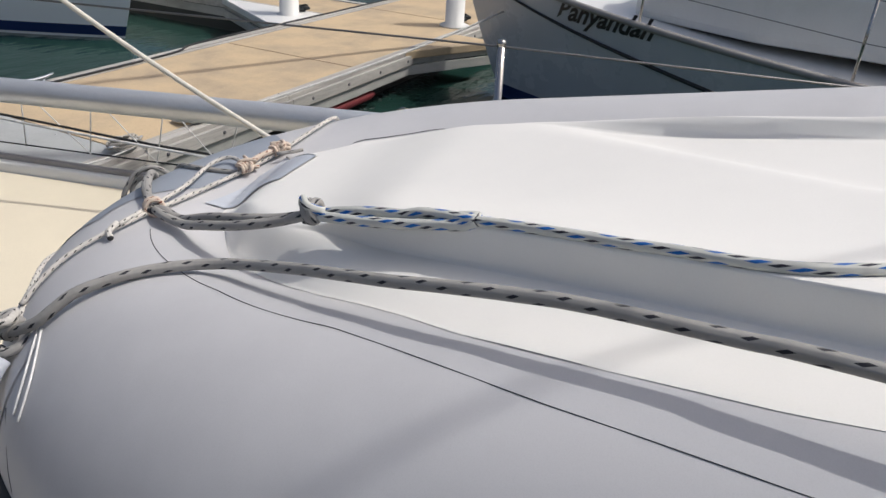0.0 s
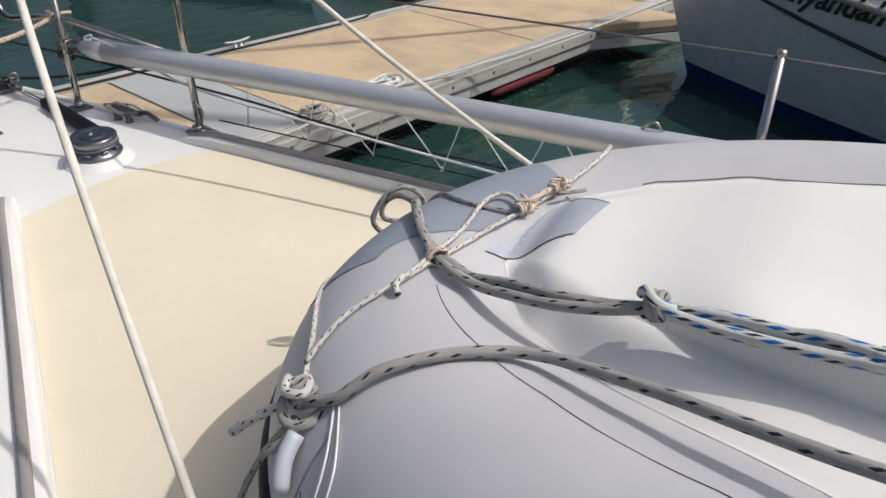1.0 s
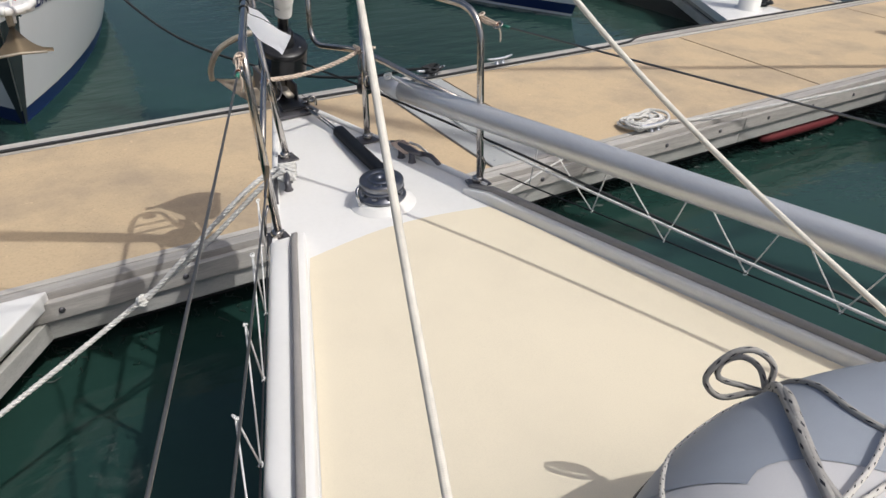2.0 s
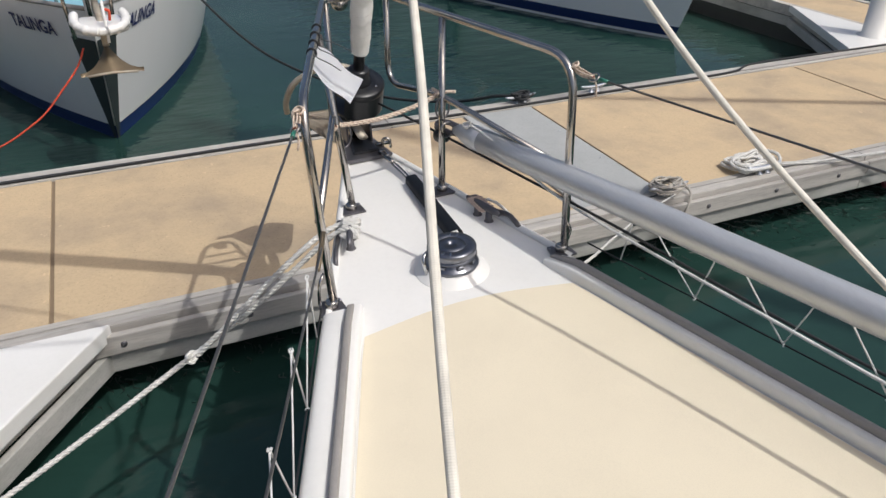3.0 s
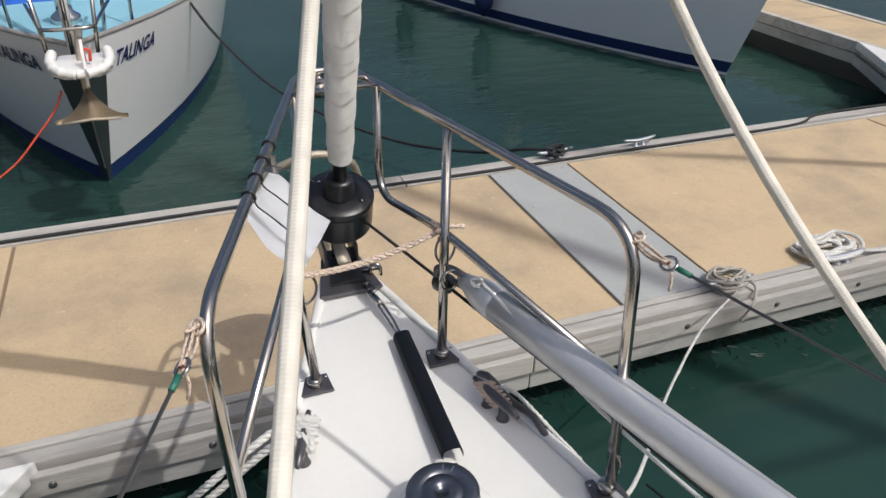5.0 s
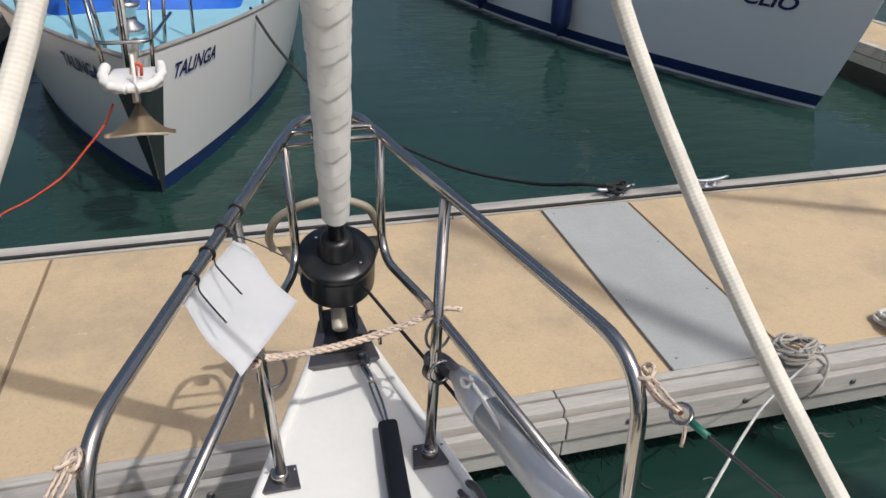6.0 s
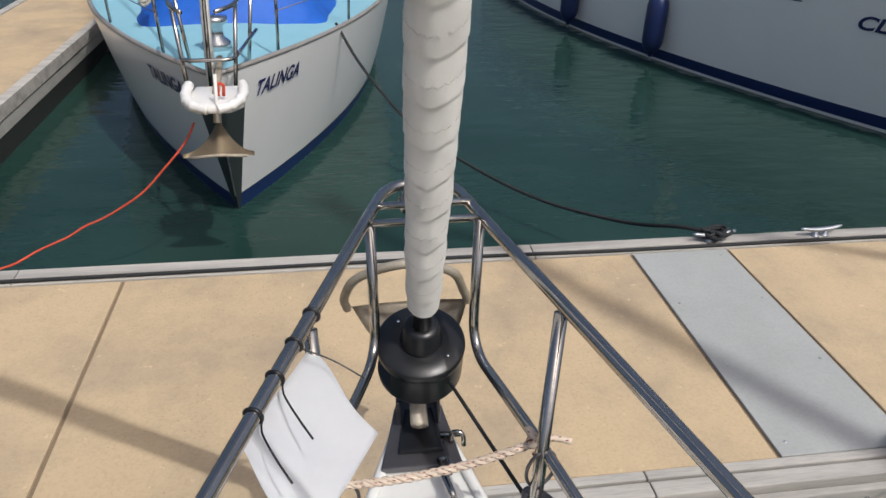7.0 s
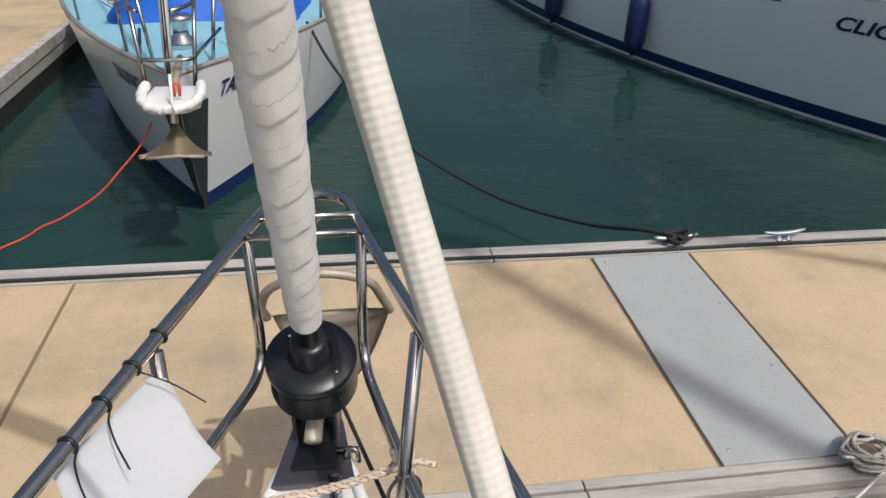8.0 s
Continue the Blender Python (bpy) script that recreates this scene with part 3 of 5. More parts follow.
def wrap_radius(z, v):
    """The rolled cloth: each turn laps over the one below with a lip that climbs round the roll."""
    a = 2 * math.pi * v
    h = z - 0.445
    w = ((h - 0.020 * math.cos(a + 0.6) + 0.003 * math.sin(a * 5)) / PITCH + 0.3) % 1.0
    r = 0.0345 + 0.010 * min(1, h / 0.55) + 0.0035 * min(2.5, h)
    r += 0.0032 * (1 - w) ** 0.7 * min(1, h / 0.06)
    fold = noise.noise((math.cos(a) * 1.3 + z * 2, math.sin(a) * 1.3 - z * 2, z * 14))
    crease = noise.noise((math.cos(a + 7 * z) * 3, math.sin(a + 7 * z) * 3, z * 26))
    return r + 0.0024 * fold + 0.0008 * crease


def furled(u, v):
    z = 0.445 + (2.7 * u / 0.85 if u < 0.85 else 2.7 + 8.3 * (u - 0.85) / 0.15)
    r = wrap_radius(z, v)
    return V(r * math.cos(2 * math.pi * v), r * math.sin(2 * math.pi * v), z)


sail = solid("furled_sail", grid(furled, 640, 44), SAILCLOTH, "off-white headsail rolled tight round the forestay", "sail", m=FUR)
stitch = bmesh.new()
for k in range(16):
    for j in range(34):
        v = j / 34
        a = 2 * math.pi * v
        z = 0.445 + (k + 1.15) * PITCH + 0.020 * math.cos(a + 0.6)
        if z < 0.47 or (j * 7 + k * 5) % 11 == 0:
            continue
        r = wrap_radius(z, v) + 0.0006
        c = V(r * math.cos(a), r * math.sin(a), z)
        t = V(-math.sin(a), math.cos(a), 0)
        s = 1 if j % 2 else -1
        add_tube(stitch, [c - t * 0.0040 - V(0, 0, s * 0.0026), c + t * 0.0040 + V(0, 0, s * 0.0026)], 0.0004, sides=4)
part("stitching", stitch, surface("pale_thread", (0.50, 0.47, 0.42), 0.8, relief=0), sail, "zigzag stitching")["kind"] = "stuff"

# pulpit
R = 0.0127
pulpit = thing("pulpit", "polished stainless steel bow pulpit of bent tube", "pulpit", m=BOAT)
CX = 0.036
rail = [V(-0.362, -1.04, 0.0), V(-0.395 + CX, -0.945, 0.58), V(-0.115 + CX, 0.03, 0.615), V(-0.075 + CX, 0.20, 0.60), V(0.075 + CX, 0.20, 0.60), V(0.115 + CX, 0.03, 0.605), V(0.400 + CX, -0.945, 0.59), V(0.378, -1.05, 0.0)]
part("top_rail", tube(rounded(rail, 0.11, 8), R, sides=14), STEEL, pulpit)
for s in (-1, 1):
    part("post", tube([V(s * 0.167, -0.515, 0.0), V(s * 0.218 + CX, -0.345, 0.588)], R, sides=14), STEEL, pulpit)
    part("mid_rail", tube(rounded([V(s * 0.385 + CX * 0.6, -0.985, 0.26), V(s * 0.195 + CX * 0.6, -0.40, 0.335), V(s * 0.112 + CX * 0.6, -0.02, 0.27), V(s * 0.117 + CX, -0.01, 0.605)], 0.10, 8), R * 0.92, sides=12), STEEL, pulpit)
    for nm, x, y, ax in (("base_plate", 0.172, -0.505, 0.045), ("base_plate", 0.37, -1.045, 0.04)):
        pl = part(nm, prism([(s * x - ax, y - 0.035), (s * x + ax, y - 0.035), (s * x + ax * 0.8, y + 0.035), (s * x - ax * 0.8, y + 0.035)], 0.004, 0.012, 0.003), DARK_STEEL, pulpit, "dark steel base plate", False)
        part("socket", lathe([(0.019, 0.010), (0.019, 0.03), (0.014, 0.034)], 16, pose(s * x, y, 0)), STEEL, pl)
        for dx in (-0.7, 0.7):
            part("bolt", lathe([(0.0, 0.012), (0.005, 0.012), (0.004, 0.015), (0.0, 0.015)], 8, pose(s * x + dx * ax, y + 0.02, 0)), CHROME, pl)
    part("brace", tube(rounded([V(s * 0.40, -1.02, 0.01), V(s * 0.40, -1.05, 0.09), V(s * 0.378, -1.03, 0.12)], 0.03), 0.005), STEEL, pulpit)
for y, z in ((-0.015, 0.612), (0.065, 0.612)):
    part("cross_bar", tube([V(-0.11 + CX, y, z), V(0.11 + CX, y, z)], 0.0085, sides=12), STEEL, pulpit)
ringl = thing("bow_light", "small round steel lamp bracket under the pulpit hoop", "bow light", m=BOAT)
part("housing", lathe([(0.0, -0.02), (0.03, -0.02), (0.036, 0.0), (0.03, 0.02), (0.0, 0.02)], 20, pose(CX - 0.02, 0.19, 0.555, 90)), STEEL, ringl)
part("bracket", box((CX - 0.03, 0.184, 0.58), (CX - 0.01, 0.196, 0.60), 0.002), STEEL, ringl)

# winch (anchor windlass)
winch = thing("windlass", "dark chrome vertical anchor windlass on the foredeck", "windlass", m=BOAT @ Matrix.Translation((0.018, -1.002, 0.004)))
part("base", lathe([(0.0, 0), (0.118, 0), (0.112, 0.006), (0.092, 0.020), (0.088, 0.026), (0.06, 0.028), (0.0, 0.028)], 44), GELCOAT, winch, "white moulded base ring")
part("chain_wheel", lathe([(0.05, 0.026), (0.080, 0.028), (0.083, 0.034), (0.080, 0.040), (0.058, 0.047), (0.058, 0.053), (0.074, 0.060), (0.077, 0.066), (0.05, 0.070)], 44), CAP_METAL, winch)
for k in range(8):
    a = 2 * math.pi * k / 8
    part("chain_pocket", box((0.056, -0.010, 0.044), (0.074, 0.010, 0.056), 0.003, pose(0, 0, 0, 0, 0, math.degrees(a))), CAP_METAL, winch)
part("cap", lathe([(0.0, 0.070), (0.072, 0.070), (0.0755, 0.073), (0.0755, 0.090), (0.073, 0.0945), (0.0455, 0.0955), (0.044, 0.093), (0.042, 0.093), (0.0405, 0.0958), (0.012, 0.096), (0.011, 0.091), (0.0, 0.091)], 44), CAP_METAL, winch, "worn dark clutch cap with a ring groove")
for a in (0.9, 1.25, 3.9, 4.3):
    part("notch", box((0.05, -0.002, 0.0935), (0.066, 0.002, 0.0962), 0.0005, pose(0, 0, 0, 0, 0, math.degrees(a))), CHROME, winch)
part("stripper", tube(rounded([V(-0.088, -0.015, 0.02), V(-0.094, 0.0, 0.07), V(-0.06, 0.025, 0.078)], 0.02), 0.007), CHROME, winch)
part("chain", tube(spline([V(-0.02, 0.082, 0.05), V(0.02, 0.083, 0.052), V(0.06, 0.085, 0.05)], 0.01), 0.009), WIRE, winch, "chain on the wheel")

# dark chain cover and its strop
cover = thing("chain_cover", "dark navy chain guard running from windlass towards bow", "chain guard", m=BOAT)
d0, d1 = V(0.086, -0.41, 0.03), V(0.082, -0.875, 0.045)
sidev = (d1 - d0).cross(V(0, 0, 1)).normalized()


def chan(u, v):
    a = math.pi * (1.12 * v - 0.06)
    return d0.lerp(d1, u) + sidev * 0.024 * (abs(math.cos(a)) ** 0.5) * (1 if math.cos(a) > 0 else -1) + V(0, 0, 0.032 * max(0, math.sin(a)) ** 0.5 - 0.014)


bm = grid(chan, 24, 12)
bmesh.ops.solidify(bm, geom=bm.faces[:], thickness=0.004)
part("shell", bm, NAVY_CANVAS, cover)
for o in (-0.007, 0.007):
    part("strop_wire", tube(spline([d0 + V(o * 0.4, -0.01, -0.012), V(0.076 + o, -0.33, 0.026), V(0.064 + o, -0.25, 0.030)], 0.02), 0.0035), STEEL, cover, "thin steel strop")
part("swivel", lathe([(0.0, -0.035), (0.007, -0.035), (0.010, -0.02), (0.010, 0.02), (0.007, 0.035), (0.0, 0.035)], 14, pose(0.056, -0.215, 0.034, 90, 0, 14)), STEEL, cover, "steel swivel")
part("shackle", tube(rounded([V(0.040, -0.13, 0.03), V(0.050, -0.185, 0.035), V(0.066, -0.185, 0.038), V(0.062, -0.13, 0.036), V(0.040, -0.13, 0.03)], 0.012), 0.0055), STEEL, cover)


def deck_cleat(s, y, rope):
    t = thing("deck_cleat", "dark grey metal deck cleat with a mooring rope made fast", "cleat", "mooring cleats on the foredeck", m=BOAT)
    x = half(y) - 0.055
    d = V(s * 0.30, -1, 0).normalized()
    c = V(s * x, y, 0.05)
    part("horn", tube([c + d * (0.085 * k) for k in (-1, -0.6, -0.2, 0.2, 0.6, 1)], lambda u: 0.006 + 0.006 * math.sin(math.pi * u) ** 0.5, sides=10, flat=1.2), DARK_STEEL, t)
    for k in (-0.03, 0.03):
        part("foot", lathe([(0.018, 0), (0.012, 0.01), (0.010, 0.05)], 12, Matrix.Translation(c + d * k - V(0, 0, 0.05))), DARK_STEEL, t)
    f = thing("fairlead", "dark metal fairlead along the deck edge", "fairlead", "fairleads on the foredeck", m=BOAT)
    o = V(s * 0.042, 0.012, -0.03)
    part("lip", tube(spline([c + o + d * k + V(0, 0, h) for k, h in ((-0.13, -0.015), (-0.09, 0.012), (-0.02, 0.0), (0.02, 0.0), (0.09, 0.012), (0.14, -0.015))], 0.02), 0.0080, flat=1.2), DARK_STEEL, f)
    return c, d


cl, dl = deck_cleat(-1, -0.72, None)
cr, dr = deck_cleat(1, -0.74, None)

# lines made fast to the cleats
def world_of(p):
    return BOAT @ Vector(p)


turns = []
for k in range(5):
    turns += [cl + dl * (0.045 - 0.02 * k) + V(0.03, 0, 0.004 * k), cl + dl * (0.0 - 0.015 * k) + V(-0.03, 0.0, 0.006 * k - 0.012)]
lineL = thing("mooring_line", "white three-strand mooring line from the bow cleat to the finger", "rope")
far_end = V(-2.36, -1.05, TOP + 0.06)
a = world_of(cl + V(-0.05, 0.02, -0.01))
mid = V(-0.83, -0.60, 0.98)
part("strand", laid(spline([world_of(cl + V(0.02, -0.03, 0)), a, a.lerp(mid, 0.5) - V(0, 0, 0.015), mid, mid.lerp(far_end, 0.5) - V(0, 0, 0.03), far_end], 0.012), 0.0105, pitch=0.06), LAID_WHITE, lineL)
part("strand", laid(spline([world_of(cl + V(0.03, 0.05, 0.0)), world_of(cl + V(-0.05, 0.06, -0.01)), world_of(cl + V(-0.2, 0.03, -0.08)), mid + V(0.02, 0, 0)], 0.012), 0.0105, pitch=0.06), LAID_WHITE, lineL)
part("turns", laid([world_of(p) for p in spline(turns, 0.012)], 0.010, pitch=0.06), LAID_WHITE, lineL, "turns round the cleat")
part("splice", laid(knot_lines(mid, 0.016, 4, 2), 0.008, pitch=0.05), LAID_WHITE, lineL, "frayed eye splice")

COIL2 = V(2.24, 0.56, TOP + 0.02)
lineR = thing("mooring_line", "grey weathered mooring line coiled on the pontoon edge", "rope")
b0 = world_of(cr + V(0.05, 0.0, 0.0))
b1 = world_of(V(0.40, -1.0, -0.10))
part("strand", laid(spline([world_of(cr + V(0, 0.03, 0)), b0, b0.lerp(b1, 0.5) + V(0.05, 0, -0.04), b1 + V(0.06, 0, 0.0), b1.lerp(COIL2, 0.35) - V(0, 0, 0.05), b1.lerp(COIL2, 0.7) - V(0, 0, 0.05), COIL2 + V(0, -0.10, 0.02)], 0.015), 0.0064, pitch=0.045), LAID_WHITE, lineR)
tr = []
for k in range(6):
    tr += [cr + dr * (0.035 - 0.014 * k) + V(0.018, 0, 0.003 * k), cr + dr * (0.01 - 0.014 * k) + V(-0.018, 0, 0.003 * k - 0.012)]
part("turns", laid([world_of(p) for p in spline(tr, 0.008)], 0.0065, pitch=0.04), rope_material("pinkish_old_rope", (0.55, 0.43, 0.36), weave=300), lineR, "faded pinkish turns round the cleat")
def coil(c, r, n, seed, rr, flat=1.0):
    rnd = random.Random(seed)
    pts = []
    for k in range(n * 8):
        a = 2 * math.pi * k / 8
        q = r * (0.35 + 0.75 * rnd.random())
        pts.append(Vector(c) + V(q * math.cos(a) * flat, q * math.sin(a), 0.012 + 0.05 * (k / (n * 8)) + 0.018 * rnd.random()))
    return spline(pts, 0.02)


part("coil", laid(coil(COIL2, 0.10, 9, 3, 0.01, 1.25), 0.010, pitch=0.05), LAID_GREY, lineR, "untidy coil on the dock cleat")
part("tail", laid(spline([COIL2 + V(0.10, 0, 0.03), COIL2 + V(0.12, -0.10, 0.02), COIL2 + V(0.06, -0.16, -0.08), COIL2 + V(0.0, -0.17, -0.13)], 0.012), 0.010, pitch=0.05), LAID_GREY, lineR)

COIL1 = V(3.05, 0.63, TOP + 0.01)
lineB = thing("mooring_line", "white three-strand mooring line flaked on the pontoon", "rope")
part("coil", laid(coil(COIL1, 0.14, 8, 8, 0.012, 1.5), 0.014, pitch=0.07), LAID_WHITE, lineB, "flat coil of rope")
part("strand", laid([COIL1 + V(0.1, -0.05, 0.03)] + spline(sag(V(3.5, 0.50, TOP + 0.03), V(6.64, -0.60, 1.04), 0.05, 20), 0.02), 0.013, pitch=0.07), LAID_WHITE, lineB)

lineT = thing("mooring_line", "black mooring line from neighbouring bow to pontoon cleat", "rope")
part("strand", tube(spline([V(-0.12, 5.35, 1.19), V(0.089, 5.085, 0.87), V(0.449, 4.629, 0.52), V(0.846, 4.126, 0.345), V(1.342, 3.498, 0.27), V(1.797, 2.92, 0.35), V(2.05, 2.56, TOP + 0.035), V(2.2, 2.41, TOP + 0.06)], 0.03), 0.013), BLACK_ROPE, lineT)
part("turns", tube(coil((2.21, 2.41, TOP + 0.02), 0.075, 6, 12, 0.011, 1.4), 0.011), BLACK_ROPE, lineT, "figure-of-eight turns round the cleat")

# ---------------------------------------------------------------- spinnaker pole along the rail
P0, P1 = V(0.245, -0.50, 0.232), V(1.02, -3.20, 0.315)
PD = (P1 - P0).normalized()
P1 = P0 + PD * 5.6
pole = thing("spinnaker_pole", "dull silver alloy spinnaker pole lashed along the rail", "pole", m=BOAT)
part("tube", tube([P0 + PD * (0.10 + 0.25 * i) for i in range(22)], 0.042, sides=24), POLE_ALLOY, pole)
MP = Matrix.Translation(P0) @ PD.to_track_quat("Z", "X").to_matrix().to_4x4()
part("end_fitting", lathe([(0.0, -0.01), (0.02, -0.01), (0.026, 0.02), (0.036, 0.05), (0.043, 0.09), (0.043, 0.14), (0.0, 0.14)], 24, MP), POLE_ALLOY, pole)
for s in (-1, 1):
    part("jaw", tube(rounded([MP @ V(s * 0.012, 0, 0.02), MP @ V(s * 0.02, 0.01, -0.05), MP @ V(s * 0.012, 0.03, -0.09), MP @ V(-s * 0.002, 0.04, -0.075)], 0.02), 0.010), DARK_STEEL, pole)
part("plunger_ring", tube([MP @ V(0.028 * math.cos(a), 0.03 + 0.028 * math.sin(a), -0.03) for a in (6.283 * i / 20 for i in range(20))], 0.004, closed=True), STEEL, pole)
q = P0 + PD * 2.17 + V(0, 0, 0.042)
part("eye", tube(rounded([q + PD * -0.03 + V(0, 0, -0.004), q + V(0, 0, 0.03), q + PD * 0.03 + V(0, 0, -0.004)], 0.02), 0.004), STEEL, pole)

# lashing lines of the pole, furling line
lash = thing("pole_lashing", "thin cream line from the pole end aft along the rail", "rope", m=BOAT)
part("line", tube(spline([P0 + V(0.01, -0.08, 0.05), P0 + V(0.06, -0.30, 0.02), V(0.40, -1.02, 0.16), V(0.62, -1.65, 0.10), V(0.93, -2.7, 0.06)], 0.03), 0.0045), NET_CORD, lash)
part("knot", tube(knot_lines(P0 + V(0.0, -0.08, 0.052), 0.011, 21, 2), 0.0045), NET_CORD, lash)
furl = thing("furling_line", "thin black furling line running aft from the drum", "rope", m=BOAT)
part("line", tube(spline([V(0.06, -0.02, 0.21), V(0.19, -0.40, 0.20), V(0.23, -0.52, 0.195), V(0.46, -1.15, 0.15), V(0.72, -1.9, 0.09), V(1.15, -3.2, 0.08), V(1.5, -4.6, 0.08)], 0.03), 0.0045), BLACK_ROPE, furl)
part("fairlead", lathe([(0.012, -0.03), (0.026, -0.02), (0.028, 0.0), (0.026, 0.02), (0.012, 0.03)], 16, pose(0.205, -0.435, 0.195, 75, 0, 25)), BLACK, furl)

# cream and red cord across the pulpit
cord = thing("safety_cord", "cream and red braided cord tied across the pulpit", "rope", m=BOAT)
a, b = V(-0.185, -0.43, 0.30), V(0.215, -0.395, 0.335)
for s in (0, 1, 2):
    pts = [p + V(0, 0.0048 * math.cos(i * 0.85 + 2.094 * s), 0.0048 * math.sin(i * 0.85 + 2.094 * s)) for i, p in enumerate(spline(sag(a, b, 0.025, 8), 0.007))]
    part("strand", tube(pts, 0.0046, sides=8), PINK_FLECK, cord)
part("knot", tube(knot_lines(b, 0.020, 5, 3), 0.006), PINK_FLECK, cord, "wrapped knot on the post")
part("knot", tube(knot_lines(a, 0.016, 6, 2), 0.006), PINK_FLECK, cord, "wrapped knot on the post")
part("tail", tube(spline([b, b + V(0.03, 0.0, 0.004), b + V(0.06, -0.01, 0.002)], 0.01), 0.006), PINK_FLECK, cord)
for c, k in ((b + V(0.0, -0.03, -0.04), 1), (a + V(0.03, 0.0, -0.045), 2)):
    hoop = thing("wire_ring", "thin steel ring hanging on the pulpit post", "ring", "rings on the pulpit posts", m=BOAT)
    part("ring", tube([c + V(0.030 * math.cos(t), 0.012 * math.cos(t), 0.042 * math.sin(t)) for t in (6.283 * i / 24 for i in range(24))], 0.0035, closed=True), DARK_STEEL, hoop)

# lifelines, netting, stanchions
ends = {}
for s in (-1, 1):
    top0, top1 = V(s * 0.405 + CX, -0.945, 0.55), V(s * 1.02 + 0.02, -2.79, 0.53)
    low0, low1 = V(s * 0.385 + CX * 0.6, -0.99, 0.26), V(s * 0.99 + 0.02, -2.80, 0.28)
    foot0, foot1 = V(s * (half(-1.08) + (0.05 if s > 0 else 0.012)), -1.08, 0.04), V(s * (half(-2.8) + (0.08 if s > 0 else 0.012)), -2.80, 0.03)
    d = (top1 - top0).normalized()
    wires = thing("lifeline", "thin steel lifeline wires tensioned from the pulpit", "lifeline", "lifelines along both sides", m=BOAT)
    part("wire", tube([top0 + d * 0.10, top1, top1 + V(s * 0.5, -2.2, 0)], 0.0032, sides=6), WIRE, wires)
    part("wire", tube([low0 + V(0, -0.06, -0.01), low1, low1 + V(s * 0.5, -2.2, 0)], 0.0032, sides=6), WIRE, wires)
    part("wire", tube([foot0, foot1, foot1 + V(s * 0.5, -2.2, 0)], 0.0028, sides=6), BLACK_ROPE, wires, "thin dark cord at the deck edge")
    part("green_sleeve", tube([top0 + d * 0.088, top0 + d * 0.120], 0.0055, sides=10), GREEN_CAP, wires, "green plastic sleeve")
    part("thimble", tube([top0 + d * 0.07 + V(0.012 * math.cos(t), 0.018 * math.sin(t), 0.008 * math.cos(t)) for t in (6.283 * i / 14 for i in range(14))], 0.0035, closed=True), STEEL, wires)
    part("turnbuckle", tube([low0 + V(0, -0.05, -0.006), low0 + V(s * 0.05, -0.20, -0.02)], 0.007, sides=10), BRONZE, wires)
    ld = thing("lashing", "pale cord lashing from lifeline to pulpit rail", "lashing", "lashings at the pulpit", m=BOAT)
    bm = bmesh.new()
    for k in range(5):
        o = V(0.006 * math.cos(k * 1.3), 0.004, 0.006 * math.sin(k * 1.3))
        add_tube(bm, spline([top0 + V(0, 0.02, 0.01) + o, top0 + d * 0.035 + o * 1.5, top0 + d * 0.07 + o * 0.5], 0.01), 0.003, sides=6)
    add_tube(bm, knot_lines(top0 + V(0, 0.012, 0.008), 0.017, 30 + s, 2), 0.0035, sides=6)
    add_tube(bm, spline([top0 + d * 0.07, top0 + d * 0.075 + V(0.006, 0, -0.03), top0 + d * 0.08 + V(0.0, 0, -0.055)], 0.01), 0.003, sides=6)
    part("cord", bm, PINK_FLECK, ld)
    net = thing("lifeline_netting", "white zigzag cord netting laced between lifelines", "netting", "netting along both sides", m=BOAT)
    bm = bmesh.new()
    n = 14
    prev = None
    for k in range(1, n):
        f = k / n
        p = foot0.lerp(foot1, f) if k % 2 else low0.lerp(low1, f)
        if prev is not None:
            part("cord", tube([prev, prev.lerp(p, 0.5) - V(0, 0, 0.004), p], 0.0022, sides=6), NET_CORD, net)
            part("knot", tube(knot_lines(p, 0.005, k, 1), 0.002, sides=5), NET_CORD, net)
        prev = p
    st = thing("stanchion", "stainless steel lifeline stanchion on the deck edge", "stanchion", "stanchions along both sides", m=BOAT)
    part("post", tube([V(s * 0.93 + 0.02, -2.83, 0.0), top1 + V(0, 0, 0.01)], 0.0125, sides=14), STEEL, st)
    part("cap", lathe([(0.0, 0.02), (0.010, 0.02), (0.014, 0.012), (0.014, 0.0), (0.0, 0.0)], 14, Matrix.Translation(top1)), STEEL, st)
    part("base", prism([(s * 0.93 - 0.03, -2.87), (s * 0.93 + 0.07, -2.87), (s * 0.93 + 0.07, -2.79), (s * 0.93 - 0.03, -2.79)], 0.0, 0.012, 0.003), STEEL, st, "", False)

